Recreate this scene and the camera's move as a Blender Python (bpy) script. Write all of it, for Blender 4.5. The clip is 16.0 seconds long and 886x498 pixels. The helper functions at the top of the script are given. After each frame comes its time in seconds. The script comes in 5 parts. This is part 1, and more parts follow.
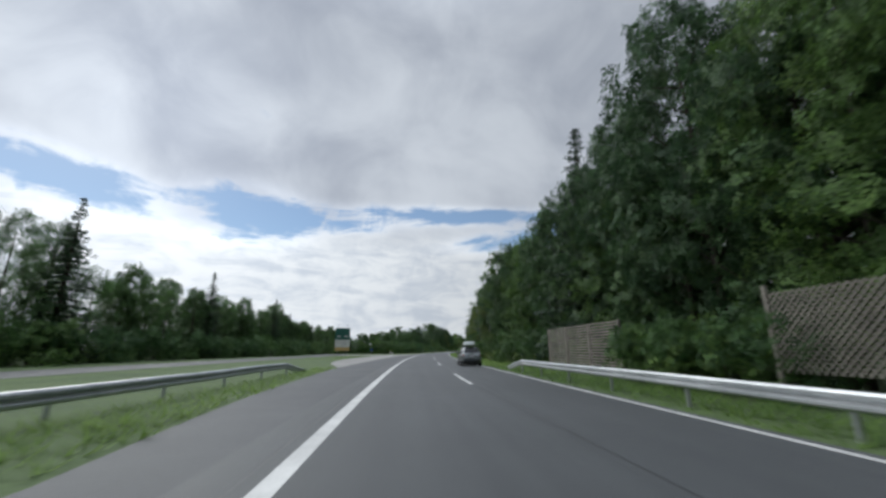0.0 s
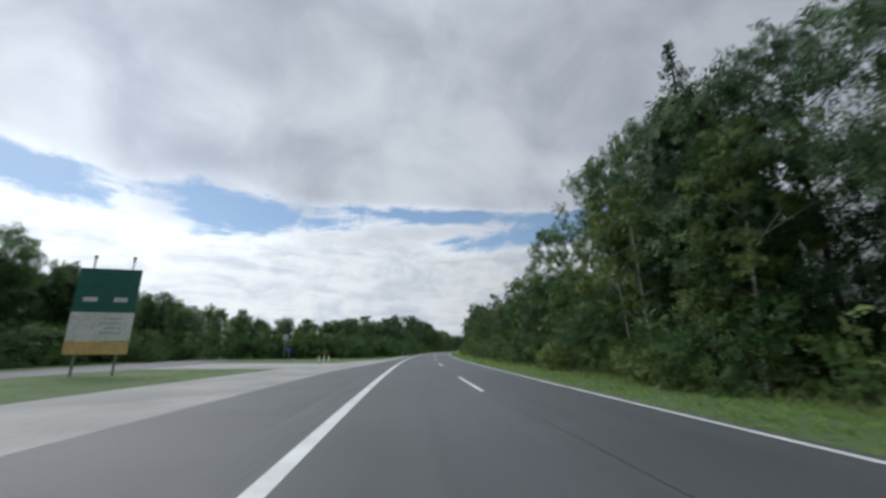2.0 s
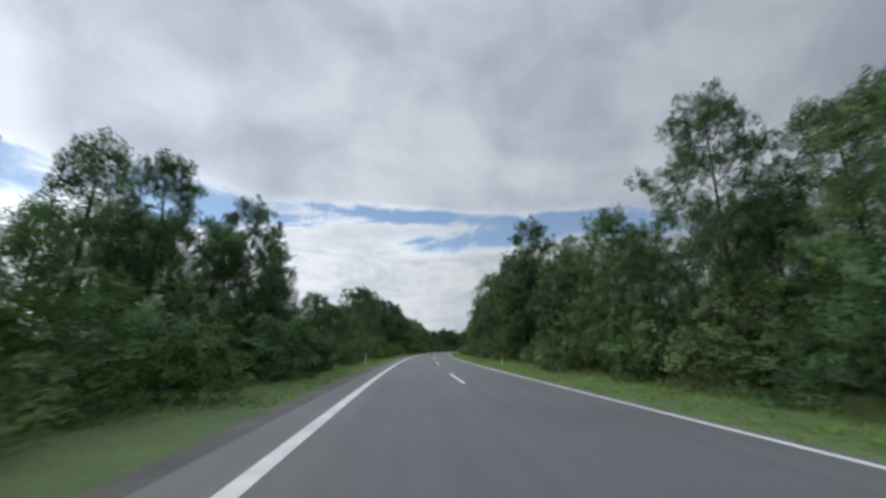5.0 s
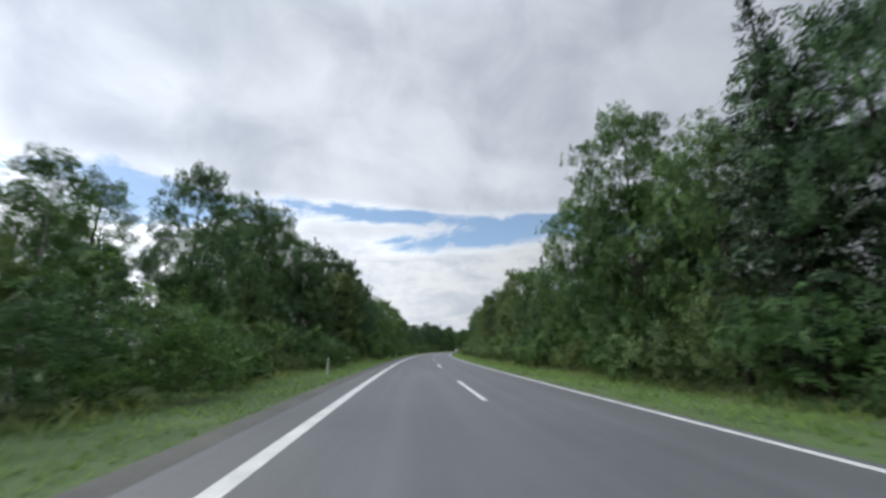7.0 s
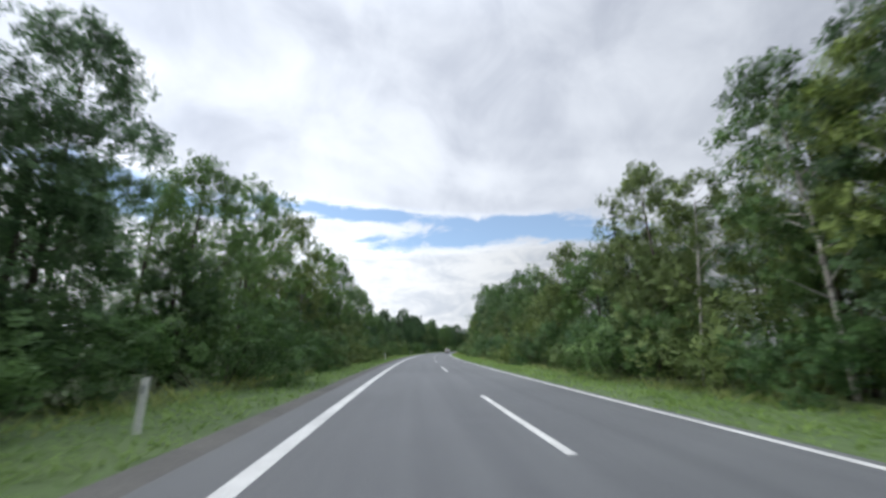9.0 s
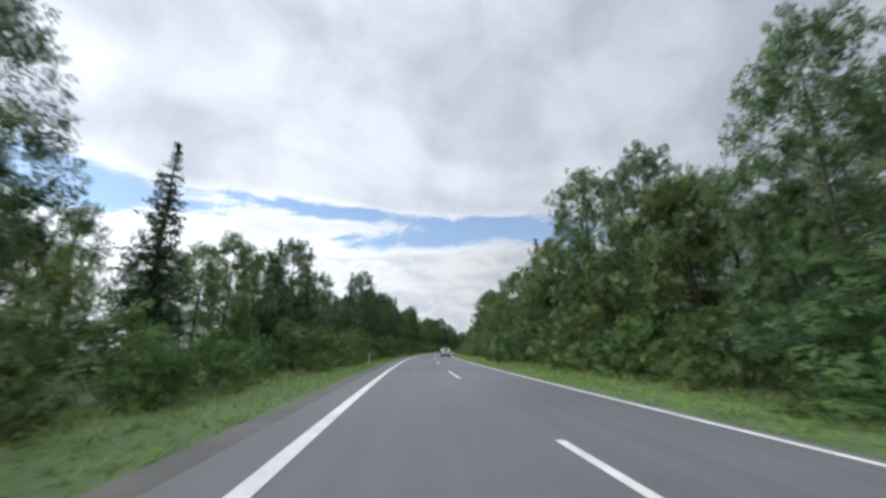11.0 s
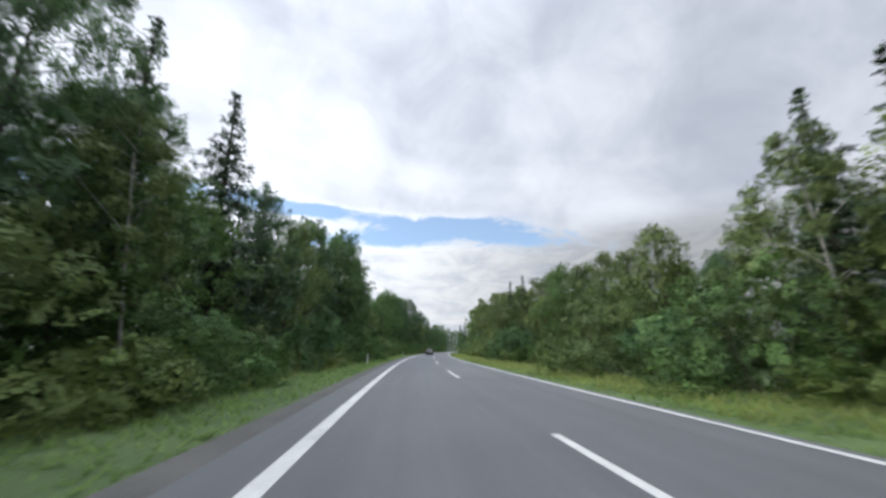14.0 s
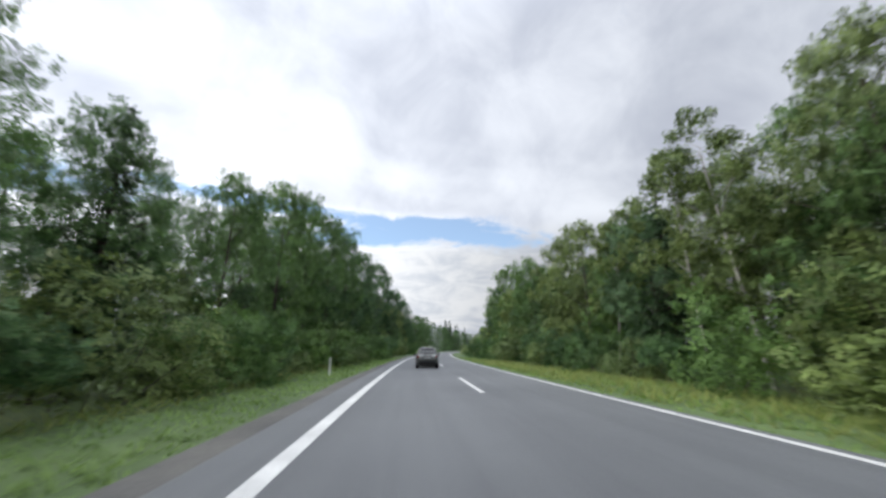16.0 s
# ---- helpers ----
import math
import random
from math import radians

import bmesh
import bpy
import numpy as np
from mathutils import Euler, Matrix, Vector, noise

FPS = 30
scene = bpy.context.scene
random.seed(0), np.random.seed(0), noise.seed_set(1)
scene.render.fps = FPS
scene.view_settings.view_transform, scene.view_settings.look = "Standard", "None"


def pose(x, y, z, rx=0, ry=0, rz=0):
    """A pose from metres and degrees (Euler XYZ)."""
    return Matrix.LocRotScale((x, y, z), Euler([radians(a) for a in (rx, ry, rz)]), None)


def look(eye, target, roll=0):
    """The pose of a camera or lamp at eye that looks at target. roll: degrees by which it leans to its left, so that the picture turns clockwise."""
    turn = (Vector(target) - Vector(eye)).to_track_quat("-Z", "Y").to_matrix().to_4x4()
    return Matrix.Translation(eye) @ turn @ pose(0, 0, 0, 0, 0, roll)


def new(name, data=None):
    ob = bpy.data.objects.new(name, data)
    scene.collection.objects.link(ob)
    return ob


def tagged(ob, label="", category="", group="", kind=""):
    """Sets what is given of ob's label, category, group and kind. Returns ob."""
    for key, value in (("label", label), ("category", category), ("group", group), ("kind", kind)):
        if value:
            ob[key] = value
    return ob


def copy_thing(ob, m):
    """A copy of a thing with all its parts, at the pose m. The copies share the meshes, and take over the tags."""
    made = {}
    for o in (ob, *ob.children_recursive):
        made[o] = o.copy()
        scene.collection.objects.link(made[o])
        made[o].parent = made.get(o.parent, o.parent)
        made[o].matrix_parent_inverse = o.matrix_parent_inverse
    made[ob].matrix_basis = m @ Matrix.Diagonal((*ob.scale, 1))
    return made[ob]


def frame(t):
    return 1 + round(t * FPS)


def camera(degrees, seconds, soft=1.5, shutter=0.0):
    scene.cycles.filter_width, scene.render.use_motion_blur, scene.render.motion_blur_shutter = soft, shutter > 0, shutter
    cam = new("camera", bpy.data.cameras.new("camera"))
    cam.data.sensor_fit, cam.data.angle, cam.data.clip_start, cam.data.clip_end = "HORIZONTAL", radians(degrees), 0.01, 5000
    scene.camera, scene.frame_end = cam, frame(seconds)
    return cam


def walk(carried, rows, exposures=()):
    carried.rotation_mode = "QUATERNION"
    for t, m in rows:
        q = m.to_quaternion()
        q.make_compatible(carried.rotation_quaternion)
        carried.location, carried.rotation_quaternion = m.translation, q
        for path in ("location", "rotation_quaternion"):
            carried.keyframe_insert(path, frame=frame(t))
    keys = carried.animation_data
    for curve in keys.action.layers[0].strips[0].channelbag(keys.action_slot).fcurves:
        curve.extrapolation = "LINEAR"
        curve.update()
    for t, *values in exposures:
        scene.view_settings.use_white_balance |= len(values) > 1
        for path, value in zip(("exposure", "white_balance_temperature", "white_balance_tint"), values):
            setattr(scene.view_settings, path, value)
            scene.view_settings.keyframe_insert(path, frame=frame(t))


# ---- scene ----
# ---------------------------------------------------------------- road frame
KAPPA = 0.00094          # the road turns right on a radius of about 1060 m


def road(s, q, z=0.0):
    """World place of the point s metres along the lane divider and q metres to its right."""
    a = KAPPA * s
    return Vector(((1 - math.cos(a)) / KAPPA + q * math.cos(a), math.sin(a) / KAPPA - q * math.sin(a), z))


def road_pose(s, q, z=0.0, turn=0.0):
    """A pose on the road, its y axis along the road; turn: degrees to the left."""
    m = Matrix.Rotation(-KAPPA * s + radians(turn), 4, "Z")
    m.translation = road(s, q, z)
    return m


# ---------------------------------------------------------------- camera
LENS = 97.3
EYE_HEIGHT, TILT = 1.40, 14.45
cam = camera(LENS, 16.0, soft=2.8, shutter=0.12)
DRIFT_T = [0.0, 1.5, 2.5, 3.5, 6.0, 7.5, 9.0, 11.5, 12.5, 14.0, 16.0]
DRIFT_Q = [-2.65, -2.60, -2.55, -2.44, -2.22, -2.09, -2.26, -2.46, -2.52, -2.54, -2.45]
DRIFT_YAW = [5.35, 5.22, 5.20, 5.20, 5.00, 4.84, 4.95, 5.00, 5.12, 5.30, 5.00]


def way_at(t):
    return 33.534 * t + 0.0393 * t * t + 2.5 * max(0.0, 1.0 - t / 3.0) ** 1.35


rows = []
for i in range(33):
    t = i * 0.5
    s, q = way_at(t), float(np.interp(t, DRIFT_T, DRIFT_Q))
    yaw = math.degrees(KAPPA * s) + float(np.interp(t, DRIFT_T, DRIFT_YAW))
    p = road(s, q, EYE_HEIGHT)
    rows.append((t, pose(p.x, p.y, p.z, 90 + TILT, 0, -yaw)))
# the film's camera darkens in the open and brightens between the woods
EXPOSURES = [(0.0, -0.09, 6120, 5.9), (2.0, -0.04, 6120, 5.9), (3.5, -0.14, 6120, 5.9), (6.0, 0.18, 6150, 6.4), (7.0, 0.32, 6180, 6.6), (9.0, 0.66, 6220, 7.4),
             (11.5, 0.52, 6200, 7.8), (12.5, 0.58, 6200, 7.8), (13.5, 0.76, 6200, 7.8), (16.0, 0.84, 6300, 8.0)]
walk(cam, rows, EXPOSURES)

# ---------------------------------------------------------------- sky and sun
SUN_AZ, SUN_EL = -42.0, 36.0      # degrees to the right of +y, degrees up
world = bpy.data.worlds.new("overcast_sky")
scene.world = world
world.use_nodes = True
wn, wl = world.node_tree.nodes, world.node_tree.links
wn.clear()


def wmath(op, a, b=None, c=None, clamp=False):
    n = wn.new("ShaderNodeMath")
    n.operation, n.use_clamp = op, clamp
    for k, v in enumerate((a, b, c)):
        if v is None:
            continue
        if isinstance(v, (int, float)):
            n.inputs[k].default_value = v
        else:
            wl.new(v, n.inputs[k])
    return n.outputs[0]


def wnoise(vec, scale, detail, rough=0.55, dist=0.0):
    n = wn.new("ShaderNodeTexNoise")
    n.inputs["Scale"].default_value, n.inputs["Detail"].default_value = scale, detail
    n.inputs["Roughness"].default_value, n.inputs["Distortion"].default_value = rough, dist
    wl.new(vec, n.inputs["Vector"])
    return n.outputs["Fac"]


def wstep(x, a, b):
    n = wn.new("ShaderNodeMapRange")
    n.interpolation_type = "SMOOTHSTEP"
    n.inputs["From Min"].default_value, n.inputs["From Max"].default_value = a, b
    wl.new(x, n.inputs["Value"])
    return n.outputs["Result"]


def wmix(fac, a, b, mode="MIX"):
    n = wn.new("ShaderNodeMix")
    n.data_type, n.blend_type = "RGBA", mode
    for k, v in ((0, fac), (6, a), (7, b)):
        if isinstance(v, (tuple, float)):
            n.inputs[k].default_value = v
        else:
            wl.new(v, n.inputs[k])
    return n.outputs[2]


direction = wn.new("ShaderNodeTexCoord").outputs["Generated"]
split = wn.new("ShaderNodeSeparateXYZ")
wl.new(direction, split.inputs[0])
dx, dy, dz = split.outputs
el = wmath("MULTIPLY", wmath("ARCSINE", dz), 57.2958)
az = wmath("MULTIPLY", wmath("ARCTAN2", dx, dy), 57.2958)
# the cloud layer seen in perspective: stretched towards the horizon
height = wmath("MAXIMUM", wmath("ADD", dz, 0.12), 0.05)
layer = wn.new("ShaderNodeCombineXYZ")
wl.new(wmath("DIVIDE", dx, height), layer.inputs[0])
wl.new(wmath("DIVIDE", dy, height), layer.inputs[1])
layer = layer.outputs[0]
n_big = wnoise(layer, 0.62, 4.0, 0.5, 0.5)
n_mid = wnoise(direction, 5.0, 5.0, 0.55, 0.4)
n_fine = wnoise(direction, 11.0, 8.0, 0.62, 0.6)
wisp = wn.new("ShaderNodeMapping")
wisp.inputs["Scale"].default_value = (8.0, 8.0, 27.0)
wl.new(direction, wisp.inputs[0])
n_wisp = wnoise(wisp.outputs[0], 1.0, 6.0, 0.62, 0.9)

# breaks in the cloud: (azimuth, elevation, half width, half height, slope, weight)
BREAKS = ((-22.8, 17.4, 7.6, 3.4, 0.0, 1.15), (-42, 17.9, 8.0, 2.5, -0.12, 1.0), (-10, 18.0, 9.0, 1.6, 0.0, 0.60),
          (6, 19.2, 11.0, 1.3, -0.02, 0.62), (17, 15.3, 10.0, 1.4, 0.05, 0.62), (29, 16.8, 12.0, 2.0, 0.06, 0.78),
          (44, 15.4, 10.0, 1.6, -0.12, 0.75), (20, 18.6, 17.0, 1.1, -0.05, 0.5))
gap = None
for a0, e0, wa, we, slope, weight in BREAKS:
    da = wmath("SUBTRACT", az, a0)
    de = wmath("SUBTRACT", wmath("SUBTRACT", el, e0), wmath("MULTIPLY", da, slope))
    r2 = wmath("ADD", wmath("POWER", wmath("DIVIDE", da, wa), 2.0), wmath("POWER", wmath("DIVIDE", de, we), 2.0))
    g = wmath("MULTIPLY", wmath("EXPONENT", wmath("MULTIPLY", r2, -1.0)), weight)
    gap = g if gap is None else wmath("ADD", gap, g)
ragged = wmath("ADD", wmath("MULTIPLY", wmath("SUBTRACT", n_fine, 0.5), 1.1), wmath("MULTIPLY", wmath("SUBTRACT", n_mid, 0.5), 0.7))
near_gap = gap
gap = wmath("ADD", wmath("ADD", gap, ragged), wmath("MULTIPLY", wmath("MULTIPLY", wmath("SUBTRACT", n_wisp, 0.5), wstep(near_gap, 0.03, 0.4)), 1.7))
gap = wstep(gap, 0.22, 0.74)

sky = wn.new("ShaderNodeTexSky")
sky.sky_type, sky.sun_disc = "NISHITA", False
sky.sun_elevation, sky.sun_rotation = radians(SUN_EL), radians(SUN_AZ)
sky.dust_density = 0.25
blue = wmix(0.15, wmix(1.0, sky.outputs[0], (0.084, 0.091, 0.098, 1), "MULTIPLY"), (0.64, 0.67, 0.70, 1))
# grey undersides and white tops, brighter towards the hidden sun and overhead
shade = wmath("ADD", wmath("MULTIPLY", n_big, 0.65), wmath("MULTIPLY", n_mid, 0.35))
cloud = wmix(wstep(shade, 0.36, 0.62), (0.36, 0.375, 0.43, 1), (0.60, 0.61, 0.65, 1))
low = wmix(wstep(wmath("ADD", wmath("MULTIPLY", n_wisp, 0.6), wmath("MULTIPLY", n_fine, 0.4)), 0.36, 0.60), (0.53, 0.55, 0.60, 1), (0.73, 0.725, 0.735, 1))
sa, se = radians(-37.0), radians(26.0)
sun_dir = (math.sin(sa) * math.cos(se), math.cos(sa) * math.cos(se), math.sin(se))
dot = wn.new("ShaderNodeVectorMath")
dot.operation = "DOT_PRODUCT"
wl.new(direction, dot.inputs[0])
dot.inputs[1].default_value = sun_dir
glow = wmath("POWER", wmath("MAXIMUM", dot.outputs["Value"], 0.0), 26.0)
# a broad fall of brightness away from the hidden sun
toward = wmath("MAXIMUM", dot.outputs["Value"], 0.0)
wide = wmath("ADD", 0.80, wmath("MULTIPLY", toward, 0.36))
fade = wn.new("ShaderNodeVectorMath")
fade.operation = "SCALE"
wl.new(low, fade.inputs[0])
wl.new(wmath("ADD", 0.46, wmath("MULTIPLY", toward, 0.75)), fade.inputs["Scale"])
cloud = wmix(wstep(el, 19.0, 13.0), cloud, fade.outputs[0])
zenith = wstep(el, 42.0, 88.0)
bright = wmath("ADD", wmath("ADD", wmath("ADD", wide, wmath("MULTIPLY", wmath("MULTIPLY", wstep(near_gap, 0.0, 0.35), toward), 0.36)), wmath("MULTIPLY", glow, 0.40)), wmath("MULTIPLY", zenith, 4.2))
gain = wn.new("ShaderNodeVectorMath")
gain.operation = "SCALE"
wl.new(cloud, gain.inputs[0])
wl.new(bright, gain.inputs["Scale"])
total = wmix(gap, gain.outputs[0], blue)
back = wn.new("ShaderNodeBackground")
back.inputs["Strength"].default_value = 1.0
wl.new(total, back.inputs["Color"])
out = wn.new("ShaderNodeOutputWorld")
wl.new(back.outputs[0], out.inputs["Surface"])

sun = new("sun", bpy.data.lights.new("sun", "SUN"))
sun.data.energy, sun.data.angle, sun.data.color = 2.0, radians(40), (1.0, 0.95, 0.88)
sa, se = radians(SUN_AZ), radians(SUN_EL)
sun.matrix_world = look((0, 0, 0), (-math.sin(sa) * math.cos(se), -math.cos(sa) * math.cos(se), -math.sin(se)))

# ---------------------------------------------------------------- materials


def base_material(name, rough=0.6, metal=0.0):
    m = bpy.data.materials.new(name)
    m.use_nodes = True
    b = m.node_tree.nodes["Principled BSDF"]
    b.inputs["Roughness"].default_value, b.inputs["Metallic"].default_value = rough, metal
    return m, m.node_tree.nodes, m.node_tree.links, b


def node_noise(nodes, links, scale, detail=4.0, rough=0.6, coord=None, squeeze=None):
    n = nodes.new("ShaderNodeTexNoise")
    n.inputs["Scale"].default_value, n.inputs["Detail"].default_value, n.inputs["Roughness"].default_value = scale, detail, rough
    if coord is None:
        coord = nodes.new("ShaderNodeTexCoord").outputs["Object"]
    if squeeze:
        mp = nodes.new("ShaderNodeMapping")
        mp.inputs["Scale"].default_value = squeeze
        links.new(coord, mp.inputs[0])
        coord = mp.outputs[0]
    links.new(coord, n.inputs["Vector"])
    return n.outputs["Fac"]


def node_ramp(nodes, links, fac, stops):
    r = nodes.new("ShaderNodeValToRGB")
    while len(r.color_ramp.elements) < len(stops):
        r.color_ramp.elements.new(0.5)
    for e, (p, c) in zip(r.color_ramp.elements, stops):
        e.position, e.color = p, (*c, 1)
    links.new(fac, r.inputs[0])
    return r.outputs[0]


def node_bump(nodes, links, fac, strength, distance, target):
    b = nodes.new("ShaderNodeBump")
    b.inputs["Strength"].default_value, b.inputs["Distance"].default_value = strength, distance
    links.new(fac, b.inputs["Height"])
    links.new(b.outputs[0], target.inputs["Normal"])


def node_mix(nodes, links, fac, a, b, mode="MIX"):
    n = nodes.new("ShaderNodeMix")
    n.data_type, n.blend_type = "RGBA", mode
    for k, v in ((0, fac), (6, a), (7, b)):
        if isinstance(v, (tuple, float)):
            n.inputs[k].default_value = v
        else:
            links.new(v, n.inputs[k])
    return n.outputs[2]


def rough_material(name, dark, light, scale, rough=0.8, metal=0.0, bump=0.3, fine=None, squeeze=None):
    """Two scales of variation between a dark and a light tone, with relief."""
    m, nd, lk, b = base_material(name, rough, metal)
    big = node_noise(nd, lk, scale, 5.0, squeeze=squeeze)
    small = node_noise(nd, lk, fine or scale * 14, 3.0, squeeze=squeeze)
    c1 = node_ramp(nd, lk, big, ((0.3, dark), (0.7, light)))
    c2 = node_ramp(nd, lk, small, ((0.25, (0.75, 0.75, 0.75)), (0.75, (1.2, 1.2, 1.2))))
    lk.new(node_mix(nd, lk, 1.0, c1, c2, "MULTIPLY"), b.inputs["Base Color"])
    if bump:
        node_bump(nd, lk, small, bump, 0.02, b)
    return m


def asphalt_material(name, dark, light, rough):
    """Worn asphalt: patches, streaks and wheel tracks along the lanes, fine stone grain."""
    m, nd, lk, b = base_material(name, rough)
    uv = nd.new("ShaderNodeUVMap").outputs[0]
    patches = node_noise(nd, lk, 0.12, 5.0)
    streaks = node_noise(nd, lk, 1.0, 4.0, coord=uv, squeeze=(0.035, 1.6, 1.0))
    grain = node_noise(nd, lk, 34.0, 3.0)
    col = node_ramp(nd, lk, patches, ((0.3, dark), (0.7, light)))
    col = node_mix(nd, lk, 1.0, col, node_ramp(nd, lk, streaks, ((0.3, (0.84, 0.84, 0.85)), (0.7, (1.13, 1.13, 1.12)))), "MULTIPLY")
    col = node_mix(nd, lk, 1.0, col, node_ramp(nd, lk, grain, ((0.25, (0.72, 0.72, 0.72)), (0.75, (1.25, 1.25, 1.25)))), "MULTIPLY")
    lk.new(col, b.inputs["Base Color"])
    node_bump(nd, lk, grain, 0.5, 0.015, b)
    return m


DARK_ASPHALT = asphalt_material("dark_asphalt", (0.046, 0.050, 0.053), (0.069, 0.074, 0.078), 0.62)
ASPHALT = asphalt_material("asphalt", (0.077, 0.081, 0.086), (0.107, 0.112, 0.117), 0.62)
SIDE_ASPHALT = rough_material("worn_asphalt", (0.052, 0.055, 0.060), (0.076, 0.079, 0.084), 0.3, 0.7, bump=0.5, fine=24)
CONCRETE = rough_material("pale_gravel", (0.20, 0.195, 0.19), (0.33, 0.32, 0.305), 0.25, 0.9, bump=0.8, fine=18)
LINE_PAINT = rough_material("road_paint", (0.44, 0.44, 0.43), (0.64, 0.64, 0.62), 1.1, 0.6, bump=0.3, fine=30)
GRIT = rough_material("verge_grit", (0.072, 0.071, 0.067), (0.120, 0.116, 0.104), 0.6, 0.95, bump=0.8, fine=16)
GRASS_GROUND = rough_material("grass_ground", (0.046, 0.080, 0.025), (0.088, 0.132, 0.042), 0.3, 0.95, bump=1.0, fine=9)


def leaf_material(name, dark, light, translucency=0.45, rough=0.6, sprays=12.0, fill=0.48, soft=0.55):
    """Sprays of small leaves: each card is broken into leaflets; the light falls on them as on the rounded crown they belong to."""
    m, nd, lk, b = base_material(name, rough)
    geo, info, tex = nd.new("ShaderNodeNewGeometry"), nd.new("ShaderNodeObjectInfo"), nd.new("ShaderNodeTexCoord")
    island = node_ramp(nd, lk, geo.outputs["Random Per Island"], ((0.0, dark), (1.0, light)))
    tone = node_ramp(nd, lk, info.outputs["Random"], ((0.0, (0.78, 0.84, 0.84)), (0.5, (1.0, 1.0, 1.0)), (1.0, (1.13, 1.12, 0.90))))
    patch_tone = node_ramp(nd, lk, node_noise(nd, lk, 0.45, 3.0), ((0.3, (0.72, 0.76, 0.74)), (0.7, (1.22, 1.17, 1.05))))
    col = node_mix(nd, lk, 1.0, node_mix(nd, lk, 1.0, island, tone, "MULTIPLY"), patch_tone, "MULTIPLY")
    vo = nd.new("ShaderNodeTexVoronoi")
    vo.inputs["Scale"].default_value = sprays or 4.0
    lk.new(tex.outputs["Object"], vo.inputs["Vector"])
    leaflet = nd.new("ShaderNodeSeparateColor")
    lk.new(vo.outputs["Color"], leaflet.inputs[0])
    col = node_mix(nd, lk, 1.0, col, node_ramp(nd, lk, leaflet.outputs[0], ((0.0, (0.78, 0.80, 0.78)), (1.0, (1.24, 1.22, 1.16)))), "MULTIPLY")
    lk.new(col, b.inputs["Base Color"])
    b.inputs["Specular IOR Level"].default_value = 0.3
    tr, mix = nd.new("ShaderNodeBsdfTranslucent"), nd.new("ShaderNodeMixShader")
    lk.new(col, tr.inputs["Color"])
    mix.inputs[0].default_value = translucency
    lk.new(b.outputs[0], mix.inputs[1])
    lk.new(tr.outputs[0], mix.inputs[2])
    surface = mix.outputs[0]
    if soft:
        # outward direction from the middle of the crown
        mp, vt, bl, nz = nd.new("ShaderNodeMapping"), nd.new("ShaderNodeVectorTransform"), nd.new("ShaderNodeMix"), nd.new("ShaderNodeVectorMath")
        mp.inputs["Location"].default_value, mp.inputs["Scale"].default_value = (0, 0, 0.25), (0.30, 0.30, 0.10)
        lk.new(tex.outputs["Object"], mp.inputs[0])
        vt.vector_type, vt.convert_from, vt.convert_to = "NORMAL", "OBJECT", "WORLD"
        lk.new(mp.outputs[0], vt.inputs[0])
        bl.data_type = "VECTOR"
        bl.inputs["Factor"].default_value = soft
        lk.new(geo.outputs["Normal"], bl.inputs[4])
        lk.new(vt.outputs[0], bl.inputs[5])
        nz.operation = "NORMALIZE"
        jit, add = nd.new("ShaderNodeVectorMath"), nd.new("ShaderNodeVectorMath")
        jit.operation, add.operation = "MULTIPLY_ADD", "ADD"
        jit.inputs[1].default_value, jit.inputs[2].default_value = (0.8, 0.8, 0.8), (-0.4, -0.4, -0.4)
        lk.new(vo.outputs["Color"], jit.inputs[0])
        lk.new(bl.outputs[1], add.inputs[0])
        lk.new(jit.outputs[0], add.inputs[1])
        lk.new(add.outputs[0], nz.inputs[0])
        lk.new(nz.outputs[0], b.inputs["Normal"])
        lk.new(nz.outputs[0], tr.inputs["Normal"])
    if sprays:
        cut, clear, mask = nd.new("ShaderNodeMath"), nd.new("ShaderNodeBsdfTransparent"), nd.new("ShaderNodeMixShader")
        cut.operation = "LESS_THAN"
        cut.inputs[1].default_value = fill
        lk.new(vo.outputs["Distance"], cut.inputs[0])
        lk.new(cut.outputs[0], mask.inputs[0])
        lk.new(clear.outputs[0], mask.inputs[1])
        lk.new(surface, mask.inputs[2])
        surface = mask.outputs[0]
    lk.new(surface, nd["Material Output"].inputs["Surface"])
    return m


LEAF_DARK = leaf_material("dark_leaves", (0.052, 0.108, 0.052), (0.120, 0.215, 0.094))
LEAF_GREEN = leaf_material("green_leaves", (0.066, 0.134, 0.041), (0.155, 0.268, 0.089))
LEAF_PALE = leaf_material("yellow_green_leaves", (0.106, 0.160, 0.052), (0.208, 0.280, 0.100))
BUSH_DARK = leaf_material("dark_bush_leaves", (0.049, 0.113, 0.045), (0.121, 0.230, 0.084), sprays=17.0)
BUSH_GREEN = leaf_material("green_bush_leaves", (0.066, 0.134, 0.041), (0.155, 0.268, 0.089), sprays=17.0)
BUSH_PALE = leaf_material("yellow_green_bush_leaves", (0.104, 0.158, 0.052), (0.200, 0.272, 0.098), sprays=17.0)
NEEDLES = leaf_material("spruce_needles", (0.025, 0.055, 0.034), (0.071, 0.123, 0.062), 0.15, sprays=9.5, fill=0.50, soft=0.5)
GRASS_BLADE = leaf_material("grass_blades", (0.128, 0.212, 0.060), (0.200, 0.298, 0.092), 0.5, sprays=0, soft=0)
DRY_GRASS = leaf_material("dry_grass_blades", (0.135, 0.180, 0.066), (0.240, 0.268, 0.110), 0.5, sprays=0, soft=0)
BARK = rough_material("brown_bark", (0.035, 0.028, 0.022), (0.10, 0.085, 0.068), 1.5, 0.95, bump=1.0, squeeze=(3, 3, 0.6))
